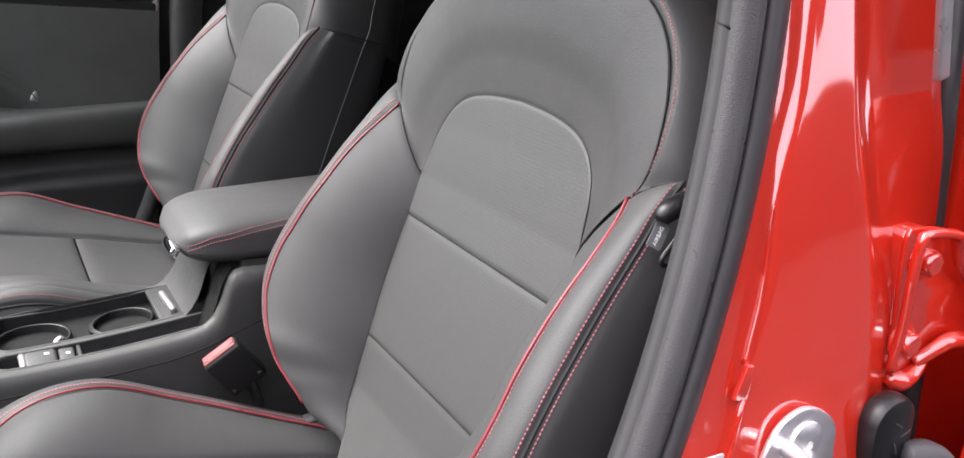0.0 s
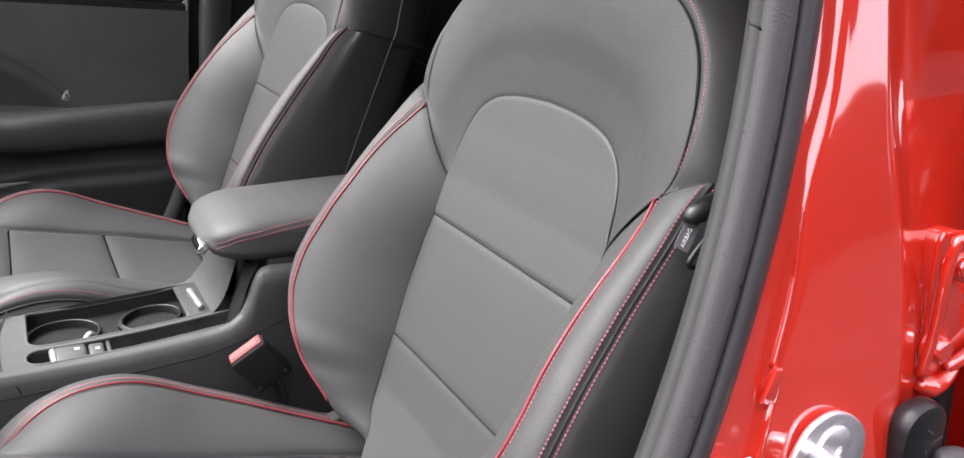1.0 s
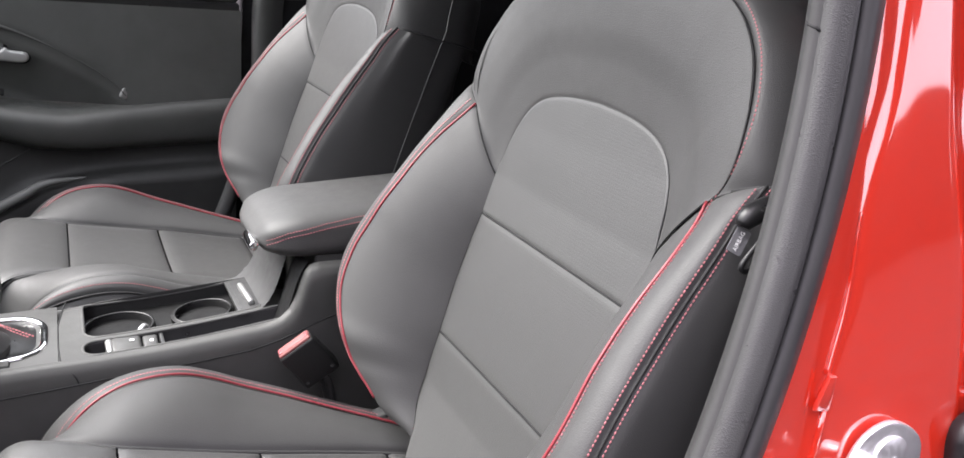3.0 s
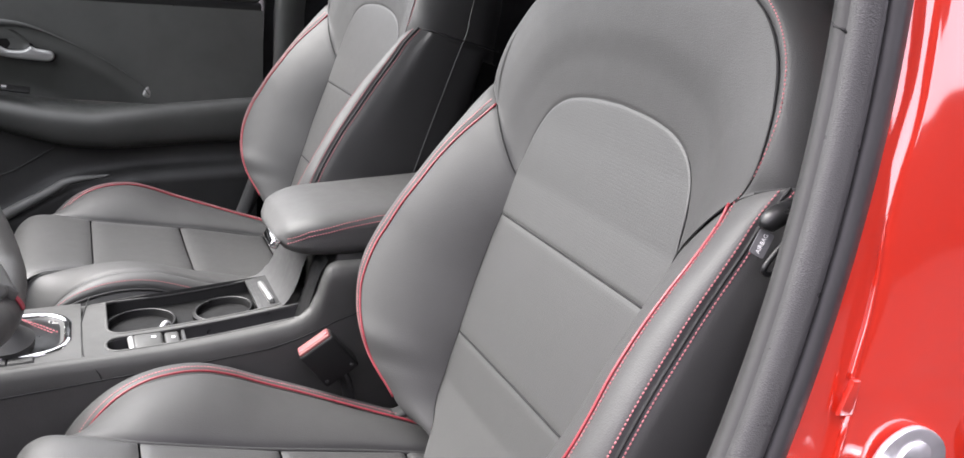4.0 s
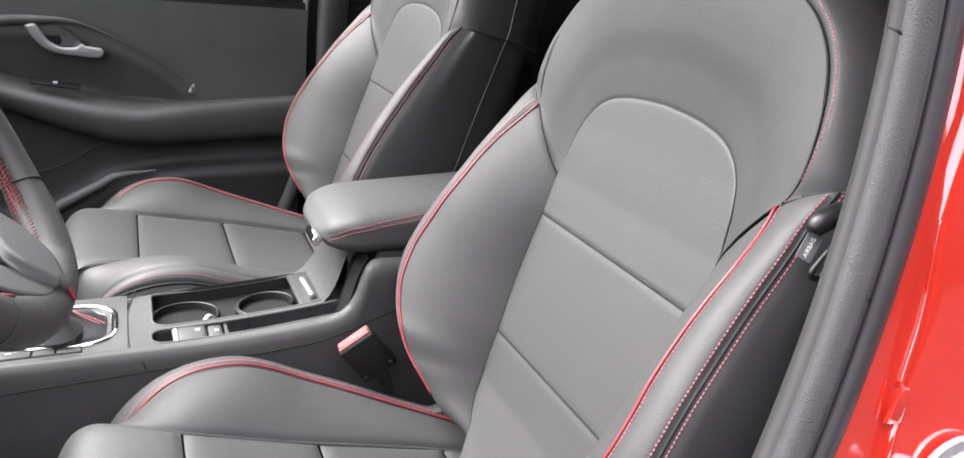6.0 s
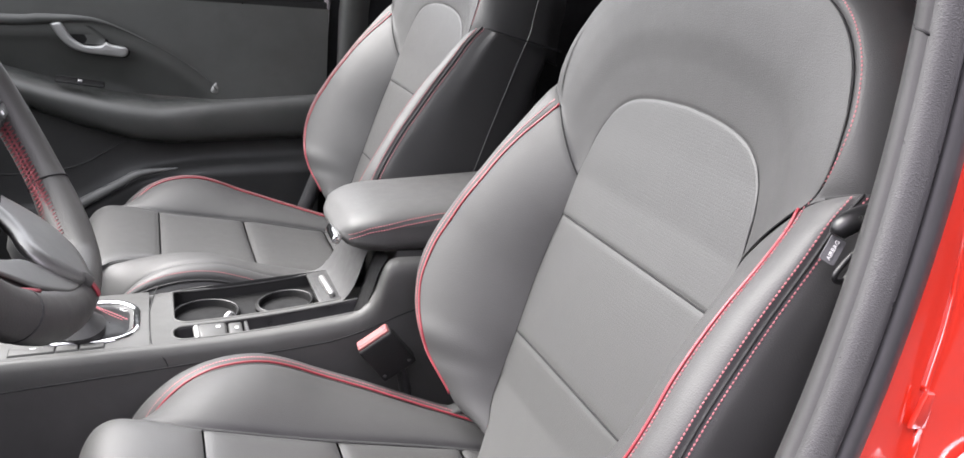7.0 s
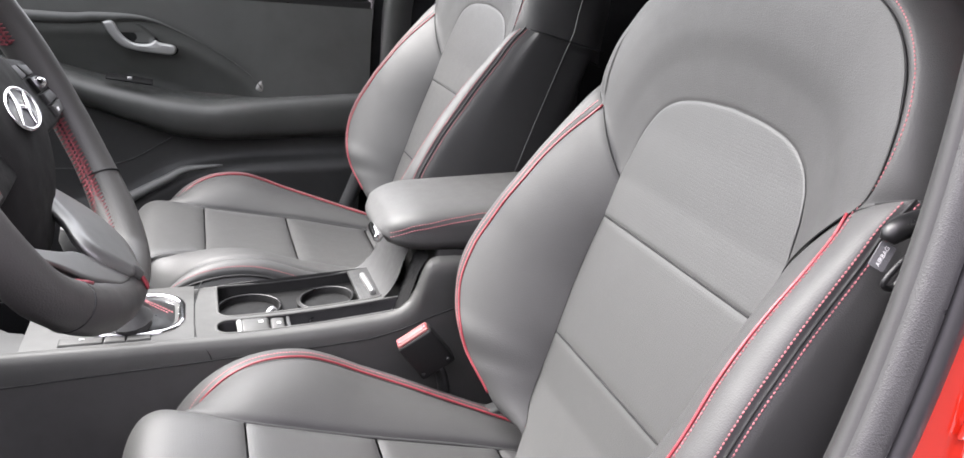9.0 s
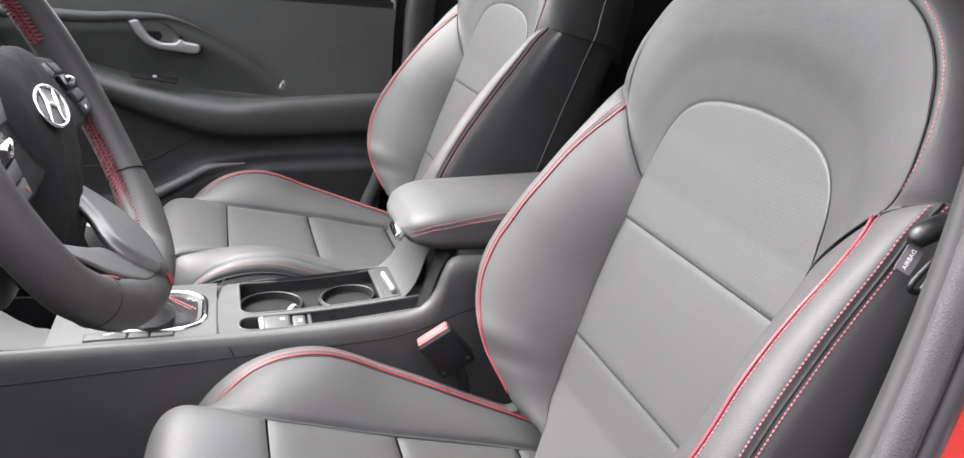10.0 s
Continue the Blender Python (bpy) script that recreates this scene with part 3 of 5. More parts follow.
    for s in (1, -1):
        m = np.array([1, s, 1])
        e = sunk(curve([(-0.066, 0.142, 0.50), (-0.070, 0.137, 0.56), (-0.055, 0.130, 0.594), (-0.03, 0.123, 0.603), (0.022, 0.107, 0.597), (0.1, 0.106, 0.578), (0.152, 0.107, 0.566), (0.25, 0.109, 0.545), (0.335, 0.10, 0.530)], 90)) * m
        p = curve(CUSHION_CREST, 90) * m
        ctl = e * 0.6 + p * 0.4
        ctl[:, 2] = e[:, 2] * 0.1 + p[:, 2] * 0.9 + 0.008
        part("bolster", panel(cush(ruled(e, p, 34, ctl)), np.array([0, -0.6 * s, 0.8]), tuck=0.0026), LEATHER, pad, "charcoal leather cushion bolster")
        part("seam", ring(cush(e + [0, 0, -0.0022]), 0.0022, 6), SIDE, pad)
        part("piping", ring(cush(p + ([0, 0, 0.0004] if s > 0 else [0, 0.0030, -0.0028])), 0.0014 if s > 0 else 0.0008, 8), PIPING, pad, "glossy red leather piping")
        q = p + (np.array([0, 0.040, -0.014]) if s > 0 else np.array([-0.004, -0.028, -0.013]))
        q[:, 0] -= 0.024 * np.clip((0.04 - p[:, 0]) / 0.1, 0, 1)
        band = ruled(p, q, 22, (p + q) / 2 + np.array([-0.002, s * 0.006, 0.011]))
        nb = np.array([-0.1, 0.35 * s, 0.93])
        part("bolster_band", panel(cush(band), nb, tuck=0.0025, width=0.004), LEATHER, pad, "charcoal leather band along the bolster")
        part("stitching", stitches(cush(band[:, 5 if s > 0 else 14] + [0, 0, 0.0006]), np.repeat(nb[None], 90, 0)), THREAD, pad, "red thread stitching")
        part("seam", ring(cush(q + [0, 0, -0.0015]), 0.0015, 6), SEAM, pad)
        low = np.stack([np.clip(q[:, 0], -0.09, 1), np.full(90, s * 0.250), np.full(90, 0.39)], -1)
        wall = ruled(q, low, 20, (q + low) / 2 + np.array([-0.01, s * 0.014, 0.03]))
        part("side_panel", panel(cush(wall), [-0.3, s, 0], tuck=0.003, sides="w"), SIDE, pad, "leather side panel, coloured dark for the shade on the seat's side")
        part("stitching", stitches(cush(wall[:, 3] + np.array([0, s * 0.0004, 0])), np.repeat(np.array([[-0.1, s, 0.2]]), 90, 0)), THREAD, pad, "red thread stitching")
    part("seat_base", block((0.42, 0.40, 0.14), tuple(np.array([0.12, 0.633, 0.345]) - SEAT_BASE), bevel=0.015), BLACK, seat, "black plastic seat base")
    return seat, body, faint


driver_seat, driver_back, faint_row = make_seat()
passenger_seat = make_seat(0.012)[0]
passenger_seat.location = SEAT_BASE + np.array([0.006, 0.720, 0.0205])
# the far seat is set a little further back and more reclined than the near one
for ob in passenger_seat.children:
    if ob.name.startswith("backrest"):
        hip = Vector(HIP)
        ob.matrix_basis = Matrix.Translation(hip + Vector((-0.0088, -0.005, -0.002))) @ Matrix.Rotation(0.0095, 4, "Y") @ Matrix.Scale(1.04, 4) @ Matrix.Translation(-hip)
    elif ob.name.startswith("cushion"):
        mid = Vector((0.1, 0.633, 0.58)) - Vector(SEAT_BASE)
        ob.matrix_basis = Matrix.Translation(mid + Vector((-0.032, -0.027, -0.0122))) @ Matrix.Rotation(-0.02, 4, "Y") @ Matrix.Scale(1.04, 4) @ Matrix.Translation(-mid)
tagged(driver_seat, "charcoal leather driver's seat with red piping, behind the steering wheel", "car seat")
tagged(passenger_seat, "charcoal leather passenger seat with red piping, beside the far door", "car seat")
part("stitching", stitches(faint_row, [0, -1, 0], 0.002, 0.004, 0.0005), GREY_THREAD, driver_back, "faint grey stitching")

# ---- setting: ground and the car's shell ----
solid("ground", sheet([[(-150, -150, 0), (-150, 150, 0)], [(150, -150, 0), (150, 150, 0)]], flip=True), ASPHALT, "grey asphalt ground under the car", "ground", "structure")


def wall_y(xz, y, depth):
    """A plate in the car's side: outline (x, z) at y, its thickness towards the far side."""
    return slab(xz, depth, 0.003, Matrix(((1, 0, 0, 0), (0, 0, 1, y), (0, 1, 0, 0), (0, 0, 0, 1))))


# Unseen walls, added to shape the paint's reflections and cut light from this side.
solid("yard_wall", block((7.8, 0.3, 2.25), (9.25, -8.0, 1.125), bevel=0.02), ASPHALT, "plain dark wall, added unseen for the skyline in the paint", "wall", "structure")
solid("side_building_wall", block((25, 0.4, 7.0), (25.8, -7.6, 3.5), bevel=0.02), ASPHALT, "tall plain dark wall, added unseen to keep sky out of the paint", "wall", "structure")
solid("building_wall", block((22, 0.4, 4.6), (-5.65, -7.6, 2.3), bevel=0.02), ASPHALT, "plain dark wall, added unseen to cut light and sky reflections", "wall", "structure")
# Unseen footwell side, sill and open door, added to keep light off the footwell.
solid("near_front_side", wall_y([(-1.15, 0.28), (-0.66, 0.28), (-0.66, 0.60), (-0.72, 0.98), (-1.15, 0.98)], 0.30, 0.06), DARK_TRIM, "black trimmed side of the driver's footwell, unseen, added to block light", "footwell wall", "structure")
solid("near_sill", wall_y([(-0.66, 0.28), (0.40, 0.28), (0.40, 0.40), (-0.66, 0.40)], 0.30, 0.05), DARK_TRIM, "black sill trim below the open doorway, unseen, added to block light", "sill", "structure")
solid("open_door_panel", block((1.05, 0.09, 0.66), (-0.86, -0.27, 0.66), (0, 0, 77), bevel=0.02), DARK_TRIM, "dark inner side of the wide-open front door, unseen, added to block light", "car door", "structure")
solid("windscreen", sheet([[(0.12, 0.40, 1.40), (0.12, 1.58, 1.40)], [(-1.10, 0.34, 0.95), (-1.10, 1.66, 0.95)]], 0.004), CAR_GLASS, "greenish windscreen glass", "windscreen", "structure")
solid("far_window", sheet([[(-0.85, 1.715, 0.95), (0.33, 1.715, 0.95)], [(0.02, 1.60, 1.39), (0.38, 1.60, 1.39)]], 0.004), CAR_GLASS, "greenish glass of the far front window", "window", "structure")
solid("floor", block((2.9, 1.46, 0.04), (0.25, 1.0, 0.27), bevel=0.006), CARPET, "black carpeted cabin floor", "car floor", "structure")
# Unseen roof; its front edge stops short to let light onto the seats.
solid("ceiling", block((1.58, 1.20, 0.03), (0.90, 0.99, 1.40), bevel=0.01), HEADLINER, "pale grey cloth headliner, unseen, cut short to light the seats", "car roof", "structure")
solid("bulkhead", block((0.06, 1.46, 0.75), (-1.15, 1.0, 0.62), bevel=0.01), DARK_TRIM, "black bulkhead ahead of the footwells", "bulkhead", "structure")
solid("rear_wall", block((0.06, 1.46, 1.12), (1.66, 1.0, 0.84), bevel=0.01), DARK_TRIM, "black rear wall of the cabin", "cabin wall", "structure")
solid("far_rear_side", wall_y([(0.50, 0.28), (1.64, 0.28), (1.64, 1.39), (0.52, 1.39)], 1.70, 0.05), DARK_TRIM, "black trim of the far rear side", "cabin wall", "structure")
solid("far_lower_side", wall_y([(-1.1, 0.28), (0.33, 0.28), (0.33, 0.42), (-1.1, 0.42)], 1.70, 0.05), DARK_TRIM, "black sill trim below the far door", "sill", "structure")
solid("far_pillar", wall_y([(0.295, 0.28), (0.50, 0.28), (0.52, 0.92), (0.50, 1.39), (0.36, 1.39), (0.318, 0.92)], 1.705, 0.06), DARK_TRIM, "black trimmed pillar behind the far door", "pillar", "structure")
solid("far_pillar_trim", sheet([curve([(0.335, 1.700, z), (0.340, 1.686, z), (0.352, 1.680, z), (0.372, 1.684, z), (0.395, 1.700, z)], 16) + np.array([0.10 * max(0.0, z - 0.92), 0, 0]) for z in np.linspace(0.30, 1.39, 24)]), DOOR_TRIM, "dark plastic cover of the far pillar", "pillar trim", "structure")
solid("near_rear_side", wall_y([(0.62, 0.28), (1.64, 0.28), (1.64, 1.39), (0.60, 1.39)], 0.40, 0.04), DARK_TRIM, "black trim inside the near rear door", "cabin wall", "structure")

# near pillar: strips that follow one curve from sill to roof
PZ = np.r_[np.linspace(0.36, 0.72, 8), np.linspace(0.74, 1.10, 30), np.linspace(1.13, 1.40, 7)]


def pillar_x(z):
    d = np.asarray(z) - 0.9
    return 0.3735 + 0.28 * d - 0.67 * np.where(d < 0.2, d, 0.2 + (d - 0.2) * 0.6) ** 2


def pillar_y(z):
    return 0.29 + 0.15 * (np.asarray(z) - 0.8)


def strip(profile, fine=5, thick=0.0):
    """A strip along the pillar: profile of (offset along the car, offset inwards)."""
    pr = curve(profile, len(profile) * fine) if fine > 1 else np.asarray(profile, float)
    x, y = pillar_x(PZ), pillar_y(PZ)
    g = np.stack([x[:, None] + pr[None, :, 0], y[:, None] + pr[None, :, 1], np.repeat(PZ[:, None], len(pr), 1)], -1)
    return sheet(g, thick)


pillar = thing("door_pillar", (0, 0, 0), "red painted door pillar with black seals, between the two side doors", "door pillar", "", "structure")
part("inner_trim", strip([(-0.0375, 0.0120), (-0.0390, 0.0128), (-0.0402, 0.0155), (-0.0403, 0.020), (-0.029, 0.033), (0.012, 0.066), (0.055, 0.10)]), TRIM_DARK, pillar, "smooth dark grey plastic pillar trim")
part("textured_seal", strip([(-0.0385, 0.0150), (-0.0385, 0.0105), (-0.0375, 0.0070), (-0.0355, 0.0040), (-0.0325, 0.0012), (-0.0295, -0.0008), (-0.0268, -0.0008), (-0.0250, 0.0016), (-0.0247, 0.0060), (-0.0247, 0.012)]), FLOCK, pillar, "pebbled black rubber door seal")
part("seal_groove", strip([(-0.0262, 0.0050), (-0.0215, 0.0050)], 1), BLACK, pillar)
part("seal_tube", strip([(-0.0232, 0.014), (-0.0236, 0.0060), (-0.0230, 0.0010), (-0.0205, -0.0022), (-0.0165, -0.0030), (-0.0105, -0.0012), (-0.0050, 0.0018), (-0.0008, 0.0055), (0.0012, 0.0100), (0.0014, 0.016)]), RUBBER, pillar, "smooth dark rubber edge strip")

# painted face: a low flange beside the seal, a step up to the broad face, a rounded ridge, then a face that falls back to the rear door
RIDGE = np.interp(PZ, [0.36, 0.765, 0.803, 0.844, 0.885, 0.916, 0.944, 0.981, 1.017, 1.051, 1.40], [0.49, 0.487, 0.489, 0.488, 0.483, 0.4753, 0.467, 0.4555, 0.449, 0.4436, 0.40])
END = np.interp(PZ, [0.36, 0.80, 0.908, 0.953, 0.974, 0.995, 1.016, 1.055, 1.40], [0.60, 0.600, 0.6015, 0.593, 0.5815, 0.567, 0.560, 0.5525, 0.50])
STEP = np.interp(PZ, [0.36, 0.79, 0.826, 0.841, 0.876, 0.894, 0.922, 0.947, 0.964, 0.981, 0.998, 1.05, 1.40], [0.040, 0.0308, 0.0242, 0.0195, 0.0175, 0.0154, 0.0100, 0.0066, 0.0062, 0.0080, 0.0088, 0.0060, 0.004])
FALL = np.full(len(PZ), 0.032)
px, py = pillar_x(PZ), pillar_y(PZ)
cols = [np.stack([px - 0.006, py + 0.0050, PZ], -1), np.stack([px + 0.001, py + 0.0044, PZ], -1)]
for f, d in ((0.35, 0.0040), (0.7, 0.0036), (0.85, 0.0026), (0.95, 0.0008), (1.0, -0.0008), (1.08, -0.0019), (1.2, -0.0026)):
    cols.append(np.stack([px + STEP * f + 0.002 * (f > 0.8) * (f - 0.8) / 0.4, py + d, PZ], -1))
start = px + STEP * 1.2 + 0.002
for f, d in ((0.06, -0.0030), (0.12, -0.0034), (0.2, -0.0040), (0.3, -0.0046), (0.4, -0.0050), (0.5, -0.0053), (0.7, -0.0057), (0.84, -0.0060), (0.92, -0.0060), (0.97, -0.0057), (1.0, -0.0050)):
    cols.append(np.stack([start * (1 - f) + RIDGE * f, py + d, PZ], -1))
for step, f in ((0.003, 0.02), (0.006, 0.06), (0.010, 0.12)):
    cols.append(np.stack([RIDGE + step, py - 0.005 + FALL * f, PZ], -1))
BACK = np.interp(PZ, [0.36, 0.86, 1.10, 1.40], [0.600, 0.600, 0.546, 0.495])
for f in (0.12, 0.3, 0.5, 0.7, 0.86, 1.0):
    x_ = (RIDGE + 0.010) * (1 - f) + END * f
    cols.append(np.stack([x_, py - 0.005 + FALL * (0.12 + 0.88 * (x_ - RIDGE - 0.010) / (BACK - RIDGE - 0.010)) - 0.11 * (PZ - 0.88) * f, PZ], -1))
cols.append(np.stack([END + 0.004, cols[-1][:, 1] + 0.008, PZ], -1))
cols.append(np.stack([END + 0.006, py + 0.08, PZ], -1))
part("painted_panel", sheet(np.stack(cols, 1)), PAINT, pillar, "glossy red painted pillar panel")


def bead_x(z):
    return pillar_x(z) + np.interp(z, [0.70, 0.7903, 0.8046, 0.8263, 0.8412, 0.8589, 0.8762, 0.894, 0.9218, 0.947], [0.036, 0.0308, 0.0286, 0.0242, 0.0200, 0.0184, 0.0174, 0.0150, 0.0098, 0.0062])


zb = np.linspace(0.843, 0.935, 30)
part("bead", ring(np.stack([bead_x(zb), pillar_y(zb) - 0.0004, zb], -1), np.interp(zb, [0.843, 0.87, 0.935], [0.0026, 0.0024, 0.0006]), 10, squash=0.7), PAINT, pillar, "raised bead in the red panel")
zb = np.linspace(0.70, 0.822, 12)
part("bead", ring(np.stack([bead_x(zb) + 0.002, pillar_y(zb) - 0.0012, zb], -1), 0.0020, 8), PAINT, pillar, "raised bead in the red panel")
part("bead_end", slab([(-0.0030, 0.012), (0.0030, 0.012), (0.0060, -0.010), (-0.0060, -0.010)], 0.0045, 0.0018, pose(float(bead_x(0.834)), 0.2950, 0.832, 90, 8, 0)), PAINT, pillar, "raised end of the bead")
zs = 1.031
part("trim_joint", ring([(pillar_x(zs) - 0.0346, pillar_y(zs) + 0.0270, zs + 0.003), (pillar_x(zs) - 0.0406, pillar_y(zs) + 0.0195, zs + 0.001), (pillar_x(zs) - 0.0399, pillar_y(zs) + 0.0145, zs), (pillar_x(zs) - 0.0378, pillar_y(zs) + 0.0118, zs - 0.002)], 0.0009, 6), SEAM, pillar)

# rear door's front edge beyond the gap
rear_door = thing("rear_door", (0.6, 0.25, 0.4), "red rear side door, closed behind the pillar", "car door")
part("door_skin", wall_y([(x - 0.6, z - 0.4) for x, z in [(0.612, 0.36), (1.5, 0.36), (1.5, 0.95), (0.622, 1.0)]], 0.0, 0.03), PAINT, rear_door, "glossy red door skin")
part("edge_seal", ring([(0.042, 0.082, -0.04), (0.040, 0.084, 0.3), (0.030, 0.092, 0.42), (0.020, 0.105, 0.56), (0.006, 0.115, 0.68)], 0.009, 8), RUBBER, rear_door, "black rubber edge seal")
part("door_edge", wall_y(list(map(tuple, curve([(0.052, -0.04), (0.052, 0.36), (0.050, 0.48), (0.040, 0.56), (0.034, 0.606), (0.042, 0.622), (0.070, 0.628)], 40))) + [(0.30, 0.63), (0.30, -0.04)], 0.098, 0.02), PAINT, rear_door, "red front edge of the door")
part("window_frame", block((0.011, 0.006, 0.16), (-0.105, 0.058, 0.684), (0, -19, 0), bevel=0.002), SATIN, rear_door, "grey window frame channel")
# Unseen plate, added to keep sky out of the pillar paint's reflection.
part("window_surround", wall_y([(0.020, 0.632), (0.90, 0.60), (0.90, 0.99), (0.0, 0.99), (0.016, 0.70)], 0.010, 0.02), BLACK, rear_door, "black window surround, unseen, added to block sky in the paint")

# ---- far door ----
DOOR_Y = 1.70
door = thing("car_door", (0.0, DOOR_Y, 0.5), "closed far front door with grey plastic trim", "car door")


def door_pts(pts, out=0.0):
    """Points (x, z, out of the trim towards the seats) in the door's own metres."""
    p = np.asarray(pts, float)
    return np.stack([p[..., 0], -p[..., 2] - out, p[..., 1] - 0.5], -1)


part("door_shell", slab([(-0.95, -0.10), (0.300, -0.10), (0.318, 0.15), (0.322, 0.40), (-0.95, 0.40)], 0.05, 0.003, Matrix(((1, 0, 0, 0), (0, 0, 1, 0.062), (0, 1, 0, 0), (0, 0, 0, 1)))), DARK_TRIM, door, "black door body")
xs = np.linspace(-0.9, 0.312, 80)
zs = np.linspace(0.735, 0.918, 30)
g = np.stack([np.repeat(xs[:, None], 30, 1), np.repeat(zs[None], 80, 0), np.repeat(0.022 - 0.03 * (zs[None] - 0.735), 80, 0)], -1)
# hollow behind the pull handle
hx, hz = g[..., 0], g[..., 1]
arc = np.interp(hx, [-0.30, -0.185, -0.105, -0.04, 0.04, 0.09, 0.108], [0.864, 0.870, 0.872, 0.850, 0.808, 0.772, 0.752])
inside = 1 / (1 + np.exp(-(0.106 - hx) / 0.006))
below = np.clip(arc - hz, 0, 0.11)
g[..., 2] -= inside * (0.0045 / (1 + np.exp(-(arc - hz) / 0.0016)) + 0.50 * np.maximum(below - 0.018, 0) * np.clip((below - 0.018) / 0.02, 0, 1))
part("upper_trim", sheet(door_pts(g), flip=True), DOOR_TRIM, door, "soft grey upper door trim with a hollow round the handle")
part("belt_strip", block((1.22, 0.03, 0.022), (-0.30, 0.0, 0.421), bevel=0.006), BLACK, door, "black window belt strip")
part("door_cap", block((1.22, 0.05, 0.05), (-0.30, 0.010, 0.455), (0, 0, 0), bevel=0.012), DOOR_TRIM, door, "soft dark cap of the door below the window")
belt = curve([(-0.9, 0.874, 0.012), (-0.30, 0.866, 0.012), (-0.185, 0.871, 0.013), (-0.105, 0.873, 0.014), (-0.04, 0.851, 0.016), (0.04, 0.809, 0.018), (0.09, 0.772, 0.022), (0.103, 0.755, 0.026)], 60)
part("hollow_rim", ring(door_pts(belt), np.interp(belt[:, 0], [-0.3, -0.17, -0.10, -0.03, 0.1], [0.0120, 0.0095, 0.0050, 0.0016, 0.0008]), 12), DOOR_TRIM, door, "rounded rim of the handle hollow")
# armrest: a swept body
ax_ = np.linspace(-0.9, 0.308, 70)
top = np.interp(ax_, [-0.9, -0.27, -0.19, -0.08, 0.0, 0.08, 0.3], [0.83, 0.779, 0.755, 0.731, 0.722, 0.729, 0.749])
low = np.interp(ax_, [-0.9, -0.24, -0.14, -0.05, 0.03, 0.3], [0.78, 0.728, 0.692, 0.664, 0.658, 0.673])
outw = np.interp(ax_, [-0.9, -0.3, -0.1, 0.02, 0.12, 0.31], [0.03, 0.05, 0.062, 0.064, 0.05, 0.036])
rows = []
for x, t_, l_, w in zip(ax_, top, low, outw):
    rows.append(curve([(x, t_ + 0.010, -0.050), (x, t_ + 0.007, -0.010), (x, t_ + 0.005, w * 0.55), (x, t_ - 0.004, w * 0.92), (x, (t_ * 0.7 + l_ * 0.3) - 0.004, w), (x, l_ + 0.012, w * 0.86), (x, l_, w * 0.6), (x, l_ - 0.012, 0.0)], 28))
part("armrest", sheet(door_pts(rows), flip=True), DOOR_TRIM, door, "soft grey door armrest")
# lower trim and pocket
xs = np.linspace(-0.9, 0.30, 60)
rows = []
for x in xs:
    l_ = float(np.interp(x, ax_, low)) - 0.008
    pz = float(np.interp(x, [-0.9, -0.1385, -0.0714, -0.0375, 0.09, 0.3], [0.42, 0.532, 0.572, 0.592, 0.608, 0.620]))
    rows.append([(x, l_, 0.004), (x, l_ * 0.7 + pz * 0.3, 0.002), (x, l_ * 0.3 + pz * 0.7, 0.004), (x, pz + 0.006, 0.010), (x, pz, 0.024), (x, pz - 0.012, 0.034), (x, pz - 0.03, 0.036), (x, 0.42, 0.03)])
part("lower_trim", sheet(door_pts(np.array([curve(r, 30) for r in rows])), flip=True), TRIM_DARK, door, "dark grained lower door trim")
rim = curve([(-0.20, 0.500, 0.036), (-0.1385, 0.5410, 0.037), (-0.0714, 0.5790, 0.038), (-0.0375, 0.5975, 0.037), (0.03, 0.606, 0.033)], 40)
part("pocket_rim", ring(door_pts(rim, 0.006), np.interp(np.linspace(0, 1, 40), [0, 0.3, 0.7, 1], [0.009, 0.010, 0.008, 0.002]), 10), POCKET_LIT, door, "rim of the door pocket, lightened for the light it catches")
part("pocket_line", ring(door_pts(curve([(-0.30, 0.585, 0.004), (-0.206, 0.589, 0.004), (-0.14, 0.605, 0.004), (-0.094, 0.631, 0.004), (-0.06, 0.652, 0.004)], 30)), 0.0012, 6), PLASTIC_GREY, door)
# handle
grip = curve([(-0.1765, 0.862), (-0.163, 0.840), (-0.145, 0.8225), (-0.121, 0.8145), (-0.091, 0.8115), (-0.063, 0.8095), (-0.0535, 0.8130), (-0.0505, 0.8195), (-0.0535, 0.8265), (-0.0625, 0.8292), (-0.079, 0.8312), (-0.087, 0.8352), (-0.0965, 0.8285), (-0.1195, 0.8278), (-0.135, 0.8345), (-0.1455, 0.845), (-0.1565, 0.8645), (-0.166, 0.8665), (-0.1765, 0.862)], 90)[:-1]


def door_plate(outline, depth, out, bevel):
    """A plate of outline (x, z), standing out of the trim towards the seats."""
    return slab([(x, z - 0.5) for x, z in outline][::-1], depth, bevel, Matrix(((1, 0, 0, 0), (0, 0, -1, -out), (0, 1, 0, 0), (0, 0, 0, 1))), 3)


handle = part("door_handle", door_plate(grip, 0.012, 0.010, 0.0045), HANDLE, door, "satin chrome inner door handle")
mid = grip.mean(0)
part("handle_gap", door_plate(mid + (grip - mid) * [1.05, 1.13], 0.004, 0.0065, 0.0015), TRAY, door, "black gap round the handle")
